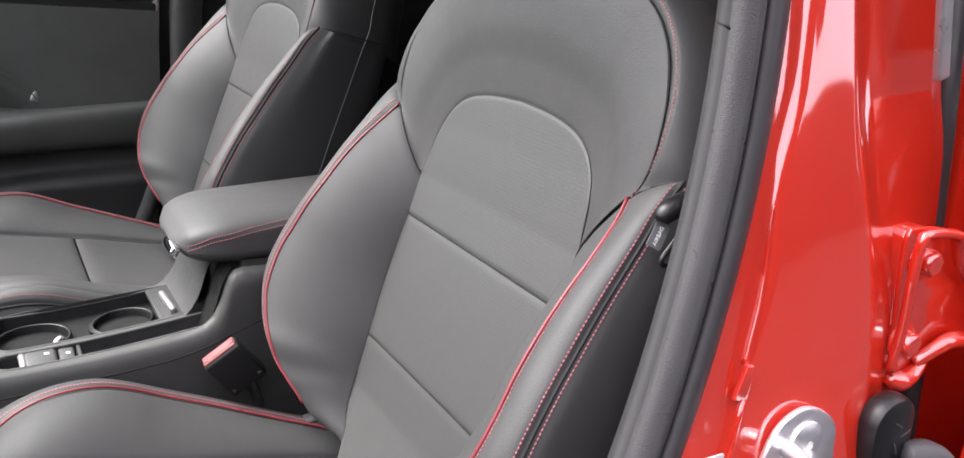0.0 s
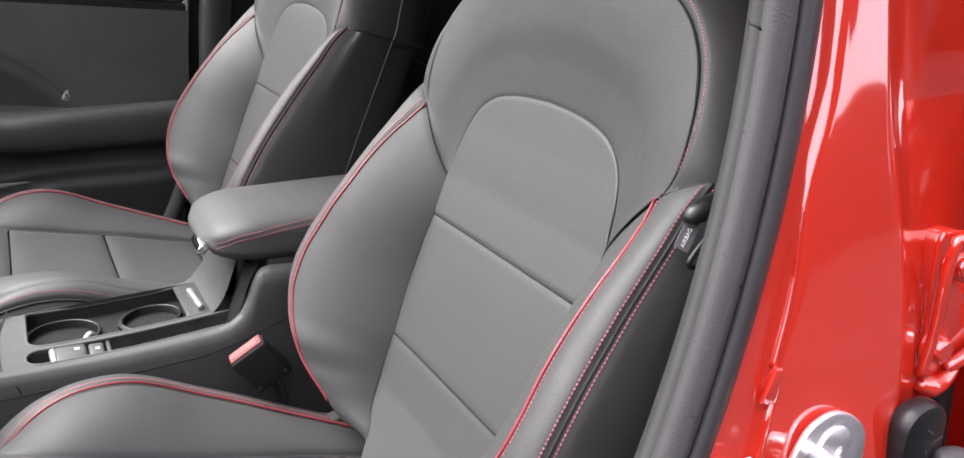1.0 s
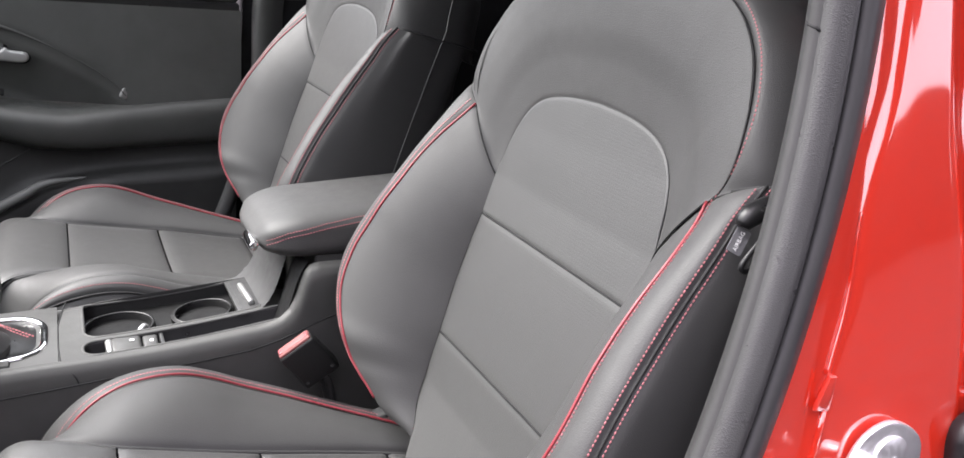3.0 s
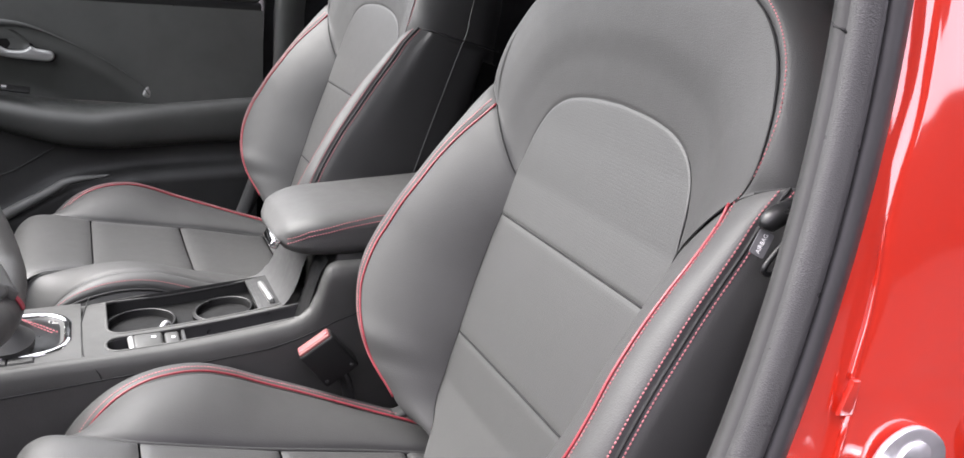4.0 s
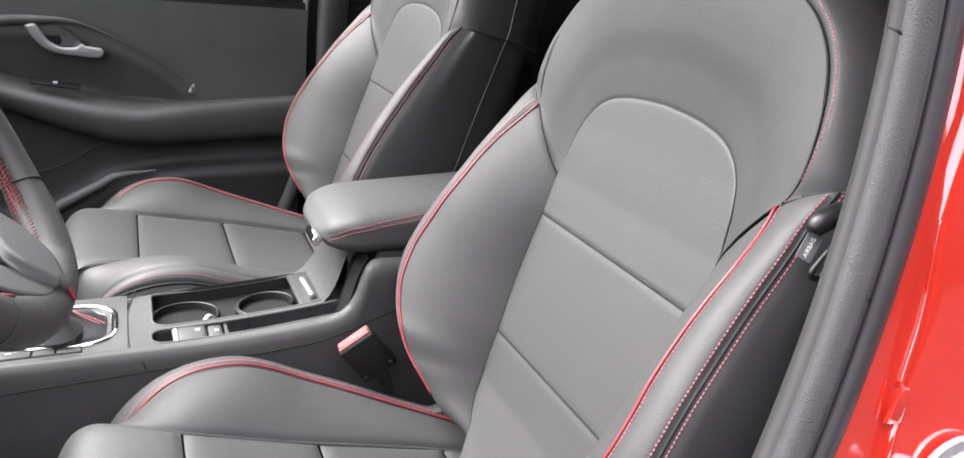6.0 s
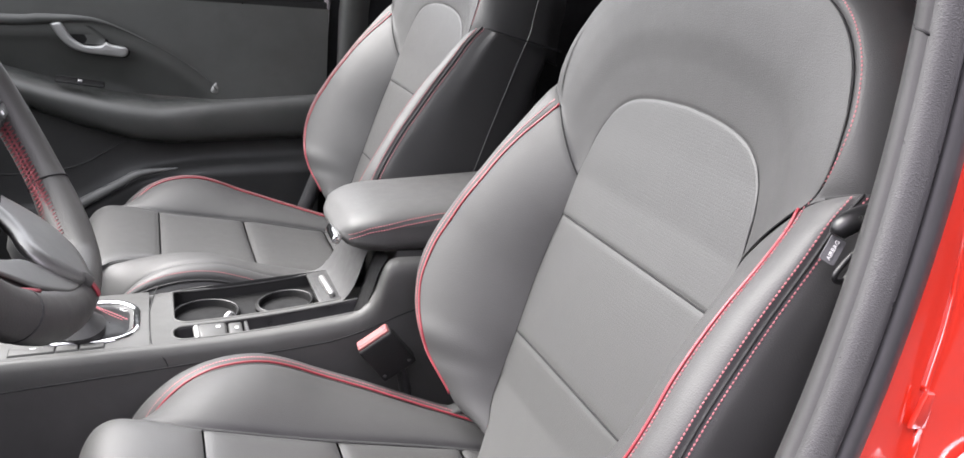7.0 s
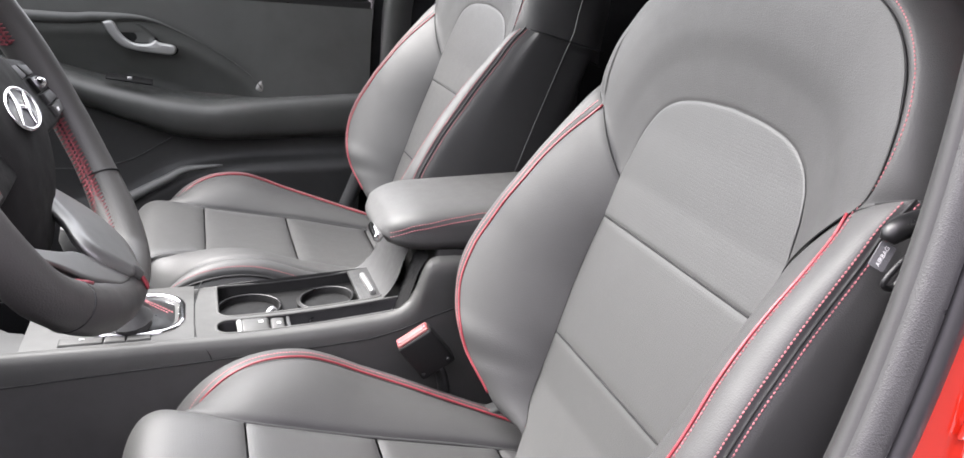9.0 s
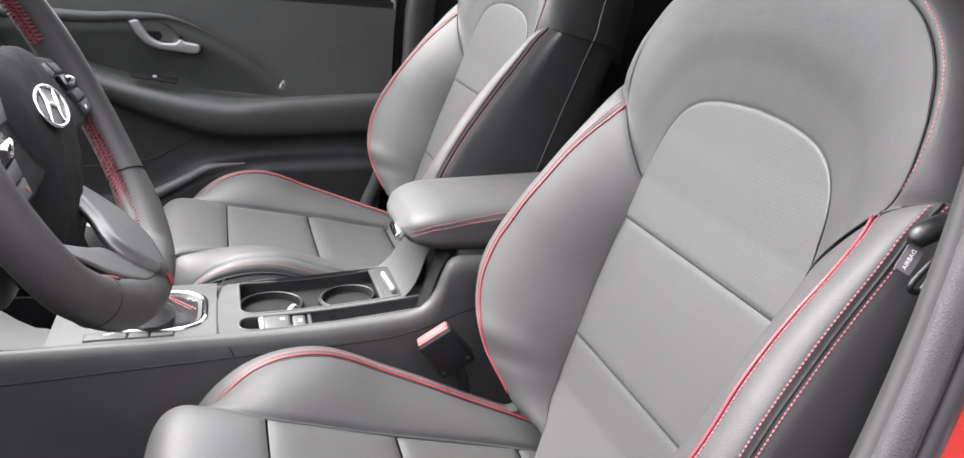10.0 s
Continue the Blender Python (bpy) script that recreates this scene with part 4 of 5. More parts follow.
cup = curve([(-0.172, 0.867), (-0.150, 0.8725), (-0.120, 0.8710), (-0.098, 0.8605), (-0.082, 0.838), (-0.096, 0.8270), (-0.120, 0.8262), (-0.136, 0.833), (-0.150, 0.848), (-0.172, 0.867)], 60)[:-1]
# Black plate on the trim takes the place of the cup's shade.
part("handle_cup", door_plate(cup, 0.004, 0.0085, 0.0015), TRAY, door, "flat black plate for the shade in the cup behind the handle")
bowl = [curve([(-0.112, 0.862, d), (-0.098, 0.852, d), (-0.088, 0.8385, d), (-0.094, 0.829, d)], 20) + np.array([o, 0, 0]) for d, o in ((0.0128, -0.030), (0.0130, -0.020), (0.0136, -0.010), (0.0150, -0.003), (0.0170, 0.0))]
part("cup_wall", sheet(door_pts(bowl)), DOOR_TRIM, door, "grey inner wall of the handle cup")
sw = part("switch_panel", block((0.080, 0.020, 0.004), (-0.131, -0.038, 0.2655), (20, 6.5, 0), bevel=0.0018), TRAY, door, "dark window switch panel")
part("window_switch", block((0.008, 0.006, 0.004), (-0.131, -0.042, 0.2680), (20, 6.5, 0), bevel=0.0012), SATIN, sw, "small silver window switch")
# Metal chip modelled in place of the trim's own highlight at this corner.
part("hollow_corner", block((0.015, 0.008, 0.024), (0.102, -0.017, 0.260), (0, 24, 20), bevel=0.0039), HANDLE, door, "metal chip for the highlight on the hollow's corner")

# ---- dashboard and steering wheel ----
dash = thing("dashboard", (-0.6, 1.0, 0.5), "dark plastic dashboard ahead of the steering wheel", "dashboard")
rows = []
for y in np.linspace(-0.68, 0.68, 12):
    rows.append(curve([(0.12, y, -0.02), (0.22, y, 0.05), (0.25, y, 0.15), (0.22, y, 0.26), (0.17, y, 0.34), (0.05, y, 0.40), (-0.12, y, 0.42), (-0.5, y, 0.44)], 40))
part("dash_panel", sheet(rows, 0.02), PLASTIC, dash, "dark grained dashboard panel")
part("instrument_hood", block((0.16, 0.36, 0.10), (0.10, -0.37, 0.43), (0, 14, 0), bevel=0.03), PLASTIC, dash, "hood over the instruments")
part("lower_console_front", block((0.30, 0.20, 0.30), (0.02, -0.01, -0.03), bevel=0.03), PLASTIC, dash, "front of the centre stack")
part("column_cowl", block((0.26, 0.11, 0.10), (0.19, -0.355, 0.31), (0, 25, 0), bevel=0.03), BLACK, dash, "steering column cowl")

T28 = radians(28)
WHEEL = Matrix.Translation((-0.1444, 0.645, 0.9116)) @ Matrix(((0, -math.sin(T28), math.cos(T28), 0), (1, 0, 0, 0), (0, math.cos(T28), math.sin(T28), 0), (0, 0, 0, 1)))
wheel = thing("steering_wheel", (0, 0, 0), "dark leather steering wheel with red stitching and grey lower spokes", "steering wheel")
wheel.matrix_world = WHEEL
# the wheel's own metres: x across, y up, z towards the driver
ang = np.linspace(0, 2 * math.pi, 160, endpoint=False)
R = 0.168
rx, ry = R * np.cos(ang), R * np.sin(ang)
ry = np.where(ry < -0.121, -0.121 - (-0.121 - ry) * 0.6, ry)
TURN = radians(17)
rx, ry = rx * math.cos(TURN) + ry * math.sin(TURN), ry * math.cos(TURN) - rx * math.sin(TURN)
rim_line = np.stack([rx, ry, np.zeros(160)], -1)
rim = part("rim", ring(rim_line, 0.0155 + 0.0022 * np.exp(-((ry + 0.13) / 0.03) ** 2) + 0.0012 * np.exp(-((ry - 0.02) / 0.04) ** 2), 18, closed=True), RIM_LEATHER, wheel, "dark leather rim")
for lo, hi in ((13, 42), (142, 168), (52, 84), (96, 112)):
    arc_ = curve(rim_line[np.arange(lo, hi, 2) % 160] * [0.911, 0.911, 1] + [0, 0, -0.0062], 3 * (hi - lo))
    rad = arc_ * [1, 1, 0] / np.linalg.norm(arc_[:, :2], axis=1)[:, None]
    for ph in (-1, 1, 0.45, -0.45):
        zig = arc_ + (rad * -0.0026 + [0, 0, 0.0062]) * (ph * np.where(np.arange(len(arc_)) % 2, 1.0, 0.1))[:, None]
        part("rim_stitching", ring(zig, 0.0010, 5), RIM_THREAD, rim, "red cross-stitching inside the rim")
for k in (152, 107):
    c_ = rim_line[k]
    rad = c_ / np.linalg.norm(c_)
    part("rim_joint", ring([c_ + 0.0166 * (math.cos(a) * rad + math.sin(a) * np.array([0, 0, 1.0])) for a in np.linspace(0, 2 * math.pi, 28, endpoint=False)], 0.0008, 6, closed=True), SEAM, rim)
half_hub = [(0.0, 0.046), (0.032, 0.045), (0.058, 0.038), (0.069, 0.016), (0.069, -0.012), (0.064, -0.045), (0.051, -0.082), (0.028, -0.103), (0.0, -0.108)]
hub_line = curve(half_hub + [(-x, y) for x, y in half_hub[-2::-1]], 90)[:-1]
loops = []
dome = curve([(0.0, 0.0), (0.3, 0.0002), (0.5, 0.0006), (0.7, 0.0016), (0.84, 0.0036), (0.93, 0.0072), (0.985, 0.013), (1.0, 0.022), (0.99, 0.05)], 40)
for f, drop in dome:
    c_ = np.array([0, -0.02]) * (1 - f) + hub_line * f
    lean = np.array([(-0.14, -0.036), (-0.11, -0.0250), (-0.08, -0.0128), (-0.05, 0.0016), (-0.02, 0.0100), (0.01, 0.0126), (0.06, 0.0120)])
    fine = curve(lean, 60)
    z_ = np.interp(c_[:, 1], fine[:, 0], fine[:, 1])
    loops.append(np.c_[c_, z_ - drop])
hub = part("hub", sheet(loops, wrap=True), PLASTIC_SOFT, wheel, "dark plastic airbag cover")
LX, LY, LZ = -0.006, -0.002, 0.0128


def on_hub(x, y, up):
    return (LX + x, LY + y, LZ + 0.05 * x - 0.10 * y + up)


badge = part("badge", ring([on_hub(0.028 * math.cos(a), 0.0148 * math.sin(a), 0.0012) for a in np.linspace(0, 2 * math.pi, 48, endpoint=False)], 0.0014, 8, closed=True), CHROME, hub, "chrome oval badge")
part("badge_back", mesh("field", [on_hub(0.027 * math.cos(a), 0.0142 * math.sin(a), 0.0008) for a in np.linspace(0, 2 * math.pi, 48, endpoint=False)], [tuple(range(48))], False), BLACK, badge, "black badge field")
for k in (-1, 1):
    part("badge_bar", ring(curve([on_hub(k * 0.0015, k * -0.0138, 0.0016), on_hub(k * 0.0076, k * -0.0035, 0.0016), on_hub(k * 0.0215, k * 0.0082, 0.0016)], 14), [0.0009 + 0.0010 * math.sin(math.pi * q / 13) for q in range(14)], 8), CHROME, badge)
part("badge_bar", ring(curve([on_hub(-0.0080, 0.0030, 0.0016), on_hub(0.0, 0.0012, 0.0018), on_hub(0.0080, -0.0030, 0.0016)], 12), 0.0013, 8), CHROME, badge)
SPOKE_KEYS = (([(0.062, 0.022), (0.083, 0.020), (0.094, 0.009), (0.078, 0.008)], PLASTIC_GREY), ([(0.086, 0.0195), (0.112, 0.0155), (0.119, 0.006), (0.098, 0.008)], PLASTIC_GREY),
        ([(0.099, 0.006), (0.122, 0.004), (0.135, -0.0095), (0.106, -0.008)], BLACK), ([(0.107, -0.0095), (0.136, -0.0112), (0.147, -0.0205), (0.112, -0.0195)], PLASTIC_GREY), ([(0.112, -0.021), (0.147, -0.0222), (0.141, -0.031), (0.116, -0.031)], PLASTIC))
for k in (1, -1):
    spoke = part("spoke", slab([(k * x, y) for x, y in [(0.040, 0.034), (0.090, 0.027), (0.124, 0.020), (0.160, -0.014), (0.158, -0.028), (0.140, -0.036), (0.100, -0.036), (0.050, -0.034)]][::k], 0.020, 0.004, Matrix.Translation((0, 0, -0.018)), steps=3), TRAY, wheel, "black side spoke")
    for quad, mt in SPOKE_KEYS:
        part("spoke_button", slab([(k * x, y) for x, y in quad][::-k], 0.0045, 0.0012, Matrix.Translation((0, 0, 0.0010))), mt, spoke)
    part("spoke_roller", turned([(0.003, -0.008), (0.0045, -0.006), (0.0045, 0.006), (0.003, 0.008)], 16, pose(k * 0.115, -0.002, 0.0065, 0, 90, -k * 12)), CHROME, spoke, "small chrome roller")
    part("button_mark", slab([(k * x, y) for x, y in [(0.118, -0.025), (0.124, -0.025), (0.123, -0.028), (0.118, -0.028)]][::-k], 0.0006, 0, Matrix.Translation((0, 0, 0.0054))), LABEL_WHITE if k > 0 else BUCKLE_RED, spoke)


def spoke_z(y):
    y = np.asarray(y, float)
    return -0.018 - 0.385 * (y + 0.06) + 0.45 * (y + 0.06) ** 2


def prong(p, q):
    """A rounded plate between two edge lines (x, y), turned with the rim."""
    a, b = curve(p, 36), curve(q, 36)
    t_ = 0.5 - 0.5 * np.cos(np.linspace(0, math.pi, 18))[None, :, None]
    g = a[:, None] * (1 - t_) + b[:, None] * t_
    z_ = spoke_z(g[..., 1]) - 0.003 * np.abs(2 * t_[..., 0] - 1) ** 22
    c_, s_ = math.cos(TURN), math.sin(TURN)
    return np.stack([g[..., 0] * c_ + g[..., 1] * s_, g[..., 1] * c_ - g[..., 0] * s_, z_], -1)


far_prong = prong([(0.072, -0.056), (0.092, -0.0725), (0.099, -0.0873), (0.093, -0.1044), (0.080, -0.117), (0.052, -0.130), (0.030, -0.138)], [(0.042, -0.056), (0.034, -0.0725), (0.024, -0.087), (0.008, -0.099), (0.003, -0.109), (0.012, -0.122), (0.026, -0.1345)])
near_prong = prong([(-0.100, -0.086), (-0.070, -0.095), (-0.040, -0.1015), (-0.012, -0.1055), (0.010, -0.1195), (0.024, -0.1355)], [(-0.104, -0.094), (-0.084, -0.1015), (-0.065, -0.1127), (-0.045, -0.128), (-0.011, -0.1395), (0.014, -0.1395)])
low_spoke = part("lower_spoke", sheet(far_prong, 0.007, flip=True), SPOKE_GREY, wheel, "satin silver lower spoke")
part("lower_spoke", sheet(near_prong, 0.007), SPOKE_GREY, wheel, "satin silver lower spoke")
part("spoke_line", ring(far_prong[20:, -1] + [0, 0, 0.0035], 0.0011, 6), PIPING, low_spoke, "thin red line between the spokes")
# red mark and threads at the foot of the rim
foot = int(np.argmin(np.hypot(rx - (0.042 * math.cos(TURN) - 0.155 * math.sin(TURN)), ry - (-0.155 * math.cos(TURN) - 0.042 * math.sin(TURN)))))
for w in (-1, 1):
    c_ = rim_line[(foot + w) % 160] * 0.35 + rim_line[foot] * 0.65
    rad = c_ / np.linalg.norm(c_)
    part("rim_mark", ring([c_ + 0.0182 * (-math.cos(a) * rad + math.sin(a) * np.array([0, 0, 1.0])) for a in np.linspace(0.5, 1.9, 20)], 0.0012, 6), PIPING, rim, "red mark round the foot of the rim")
seat_ = rim_line[(foot - 18) % 160]
rad = seat_ / np.linalg.norm(seat_)
along = rim_line[(foot - 16) % 160] - rim_line[(foot - 20) % 160]
along /= np.linalg.norm(along)
for k in range(8):
    a = -0.1 + 0.13 * k
    p_ = seat_ + 0.0166 * (-math.cos(a) * rad + math.sin(a) * np.array([0, 0, 1.0]))
    part("rim_thread", ring([p_ - along * 0.006, p_ + along * 0.006 + [0, 0, 0.002]], 0.0013, 6), RIM_THREAD, rim, "red thread at the foot of the rim")
paddle = part("shift_paddle", block((0.058, 0.0085, 0.004), (0.024, -0.0905, -0.040), (0, 0, -33), bevel=0.0018), CHROME, wheel, "bright metal paddle behind the wheel")
part("paddle_edge", block((0.056, 0.0040, 0.004), (0.019, -0.0995, -0.041), (0, 0, -33), bevel=0.0015), SATIN, paddle, "second metal edge of the paddle")
part("column_shroud", block((0.12, 0.10, 0.05), (0.0, -0.055, -0.075), (20, 0, 0), bevel=0.015), BLACK, wheel, "black shroud behind the hub")

# ---- centre console ----
console = thing("centre_console", (0.1, 0.995, 0.3), "dark plastic centre console with cup holders and padded armrest", "centre console")
CB = np.array([0.1, 0.995, 0.3])


def con(p):
    return np.asarray(p, float) - CB


# outer body: cross-sections along the car, open in the middle for the tray
def ztop(x):
    return 0.611 + 0.04 * np.asarray(x, float) + 0.30 * np.maximum(np.asarray(x, float), 0) ** 2


xs = np.r_[np.linspace(-0.70, 0.16, 50), np.linspace(0.165, 0.26, 60), np.linspace(0.27, 0.62, 20)]
for s in (1, -1):
    rows = []
    y1 = 0.900 if s > 0 else 1.066
    for x in xs:
        zt = float(ztop(x)) if x < 0.18 else float(np.interp(x, [0.18, 0.195, 0.208, 0.219, 0.227, 0.232, 0.236, 0.241, 0.25, 0.62], [0.6279, 0.6315, 0.637, 0.6465, 0.662, 0.680, 0.692, 0.698, 0.701, 0.705]))
        zt -= 0.008 * (s < 0) * (x < 0.2)
        y0 = y1 - (0.014 * float(np.clip((0.03 - x) / 0.05, 0, 1)) if s < 0 else 0.0)
        rows.append(curve([(x, y0 + s * 0.0045, zt - 0.055), (x, y0 + s * 0.0040, zt - 0.012), (x, y0 + s * 0.002, zt - 0.001), (x, y0 - s * 0.005, zt + 0.0005), (x, y0 - s * 0.0105, zt - 0.005), (x, y0 - s * 0.0140, zt - 0.020), (x, y0 - s * 0.0150, zt - 0.045), (x, y0 - s * 0.016, 0.50), (x, y0 - s * 0.018, 0.30)], 40))
    part("side_wall", sheet(con(rows), flip=(s < 0)), PLASTIC, console, "dark plastic console side")
    line = [(x, y1 - s * (0.0153 if s > 0 else -0.002), float(np.interp(x, [-0.7, -0.193, -0.121, -0.0255, 0.0075, 0.117, 0.175, 0.213, 0.251, 0.29, 0.35], [0.528, 0.5717, 0.5783, 0.5863, 0.5895, 0.5981, 0.6049, 0.616, 0.6321, 0.645, 0.668]))) for x in np.linspace(-0.7, 0.35, 60)]
    part("trim_joint", ring(con(line), 0.0009, 6), SEAM, console)
    # Overlay on the side wall; its own tone stands in for light and shade.
    low = [[(x, y - s * 0.0012, z - 0.001), (x, y - s * 0.0016, z - 0.03), (x, y - s * 0.003, z - 0.12), (x, y - s * 0.004, 0.30)] for x, y, z in line]
    part("lower_side_panel", sheet(con(low), flip=(s < 0)), LOWER_PLASTIC, console, "lower panel of the console side, its tone set for the light there")


def tray(x0, x1, y0, y1, sink, depth, r=0.012):
    """An open box sunk into the console: rounded rim, walls and floor."""
    cx, cy = (x0 + x1) / 2, (y0 + y1) / 2

    def lift(o, h):
        return np.c_[o, ztop(o[:, 0]) - sink + h]

    def outline(less, k):
        return np.array(rounded(x1 - x0 - less, y1 - y0 - less, r * k, 5)) + [cx, cy]

    loops = [lift(outline(0, 1), 0.0), lift(outline(0.004, 0.9), -0.003), lift(outline(0.006, 0.8), -depth + 0.004), lift(outline(0.014, 0.6), -depth)]
    c = np.repeat([[cx, cy, float(ztop(cx)) - sink - depth]], len(loops[0]), 0)
    return np.array(loops + [c])


def rail(x0, x1, y0, y1, deep=0.014, r=0.0022):
    """A bar of the console's top between two openings, following its rise."""
    rows = []
    for x in np.linspace(x0, x1, 24):
        z = float(ztop(x))
        rows.append([(x, y0, z - deep), (x, y0, z - r), (x, y0 + 0.3 * r, z - 0.3 * r), (x, y0 + r, z), (x, y1 - r, z), (x, y1 - 0.3 * r, z - 0.3 * r), (x, y1, z - r), (x, y1, z - deep)])
    return sheet(con(rows))


TOPZ = 0.613


def tray_frame():
    """The console's top plate round the trays, with two rounded openings."""
    bm = bmesh.new()
    edges = []
    outer_line = [(-0.0232, 0.8985), (0.2315, 0.8985), (0.2315, 0.9425), (0.212, 0.9430), (0.212, 1.064), (0.03, 1.062), (-0.012, 1.049), (-0.019, 1.03), (-0.0232, 0.99)]
    for loop in [np.array(outer_line)] + [np.array(rounded(x1 - x0, y1 - y0, r, 6)) + [(x0 + x1) / 2, (y0 + y1) / 2] for x0, x1, y0, y1, r in OPENINGS]:
        dense = np.vstack([np.linspace(loop[k], loop[(k + 1) % len(loop)], max(2, int(np.linalg.norm(loop[(k + 1) % len(loop)] - loop[k]) / 0.012) + 1))[:-1] for k in range(len(loop))])
        vs = [bm.verts.new((x, y, float(ztop(x)) - float(np.interp(y, [1.04, 1.064], [0, 0.008])))) for x, y in dense]
        edges += [bm.edges.new((vs[k], vs[(k + 1) % len(vs)])) for k in range(len(vs))]
    bmesh.ops.triangle_fill(bm, use_beauty=True, edges=edges)
    bmesh.ops.recalc_face_normals(bm, faces=bm.faces[:])
    if sum(f.normal.z for f in bm.faces) < 0:
        bmesh.ops.reverse_faces(bm, faces=bm.faces[:])
    bm.transform(Matrix.Translation(-Vector(CB)))
    me = bpy.data.meshes.new("frame")
    bm.to_mesh(me)
    bm.free()
    return me


OPENINGS = ((0.0022, 0.2045, 0.9475, 1.0520, 0.018), (0.0, 0.2285, 0.9030, 0.9400, 0.015))
part("tray_surround", tray_frame(), PLASTIC, console, "dark plastic surround of the two trays")
for x0, x1, y0, y1, r in OPENINGS:
    lip = np.array(rounded(x1 - x0 - 0.001, y1 - y0 - 0.001, r, 8)) + [(x0 + x1) / 2, (y0 + y1) / 2]
    lip = np.vstack([np.linspace(lip[k], lip[(k + 1) % len(lip)], 12 if np.linalg.norm(lip[(k + 1) % len(lip)] - lip[k]) > 0.02 else 2)[:-1] for k in range(len(lip))])
    part("tray_lip", ring(con(np.c_[lip, ztop(lip[:, 0]) - np.interp(lip[:, 1], [1.04, 1.064], [0, 0.008]) - 0.0008]), 0.0019, 8, closed=True), PLASTIC, console, "rounded lip of the tray opening")
CUPS = ((0.041, 0.0365), (0.137, 0.0315))


def holed_floor():
    """The tray's floor with a round hole for each cup."""
    bm = bmesh.new()
    edges = []
    for loop in [np.array(rounded(0.198, 0.100, 0.016, 5)) + [0.1034, 0.99975]] + [np.array([(cx + r * math.cos(a), 1.001 + r * math.sin(a)) for a in np.linspace(0, 2 * math.pi, 40, endpoint=False)]) for cx, r in CUPS]:
        vs = [bm.verts.new((x, y, float(ztop(x)) - 0.020)) for x, y in loop]
        edges += [bm.edges.new((vs[k], vs[(k + 1) % len(vs)])) for k in range(len(vs))]
    bmesh.ops.triangle_fill(bm, use_beauty=True, edges=edges)
    me = bpy.data.meshes.new("floor")
    bm.to_mesh(me)
    bm.free()
    me.transform(Matrix.Translation(-Vector(CB)))
    return me


part("cup_tray_floor", holed_floor(), TRAY, console, "black tray floor with two round holes")
part("cup_tray", sheet(con(tray(0.0022, 0.2045, 0.9475, 1.052, 0.002, 0.070, 0.018)), wrap=True), TRAY, console, "sunk cup holder tray")
for cx, r in CUPS:
    m = pose(cx - CB[0], 1.001 - CB[1], float(ztop(cx)) - 0.026 - CB[2], 0, -3 - 40 * max(0.0, cx - 0.06), 0)
    part("cup_holder", turned([(r + 0.005, 0.004), (r + 0.005, 0.011), (r + 0.002, 0.0125), (r, 0.010), (r - 0.003, -0.075), (0.002, -0.077)], 40, m), TRAY, console, "round black cup holder")
for cx, r in CUPS:
    part("cup_rim", ring([(cx + (r + 0.002) * math.cos(a) - CB[0], 1.001 + (r + 0.002) * math.sin(a) - CB[1], float(ztop(cx + (r + 0.002) * math.cos(a))) - 0.0145 - CB[2]) for a in np.linspace(0, 2 * math.pi, 40, endpoint=False)], 0.0017, 8, closed=True), CUP_RIM, console, "raised rim of the cup holder")
part("cup_clip", block((0.014, 0.006, 0.012), (0.070 - CB[0], 0.962 - CB[1], TOPZ - 0.012 - CB[2]), (0, 0, 20), bevel=0.002), SATIN, console, "small bright clip in the cup holder")
part("side_tray", sheet(con(tray(0.0, 0.2285, 0.9030, 0.9400, 0.002, 0.040, 0.011)), wrap=True), BLACK, console, "narrow sunk side tray")
swb = part("parking_switch", block((0.032, 0.031, 0.012), (0.044 - CB[0], 0.923 - CB[1], TOPZ - 0.006 - CB[2]), (6, -2, 0), bevel=0.004), SWITCH_GREY, console, "silver parking brake switch")
part("switch_mark", block((0.005, 0.004, 0.001), (0.050 - CB[0], 0.927 - CB[1], TOPZ + 0.0006 - CB[2]), (6, -2, 0), bevel=0), LABEL_WHITE, swb)
part("hold_switch", block((0.016, 0.031, 0.012), (0.0695 - CB[0], 0.923 - CB[1], TOPZ - 0.007 - CB[2]), (6, -2, 0), bevel=0.003), SWITCH_GREY, console, "pale grey hold switch")
part("switch_end", block((0.008, 0.029, 0.011), (0.0275 - CB[0], 0.923 - CB[1], TOPZ - 0.0055 - CB[2]), (6, -24, 0), bevel=0.0035), HANDLE, swb, "bright rounded end of the switch")
part("hold_mark", block((0.004, 0.004, 0.001), (0.0705 - CB[0], 0.924 - CB[1], TOPZ - 0.0006 - CB[2]), (6, -2, 0), bevel=0), LABEL_WHITE, swb)
part("cup_clip", ring(con(curve([(0.0600, 0.978, 0.594), (0.0635, 0.981, 0.602), (0.0690, 0.984, 0.6045), (0.0740, 0.985, 0.599)], 16)), 0.0034, 8, squash=0.5), SATIN, console, "small bright clip in the cup holder")
part("divider_plate", block((0.004, 0.034, 0.022), (0.0815 - CB[0], 0.923 - CB[1], TOPZ - 0.010 - CB[2]), bevel=0.001), PLASTIC_GREY, console)
part("tray_end_plate", block((0.034, 0.098, 0.006), (0.187 - CB[0], 0.9995 - CB[1], 0.6255 - CB[2]), (0, -10, 0), bevel=0.002), TRIM_DARK, console, "plate behind the cup holders")
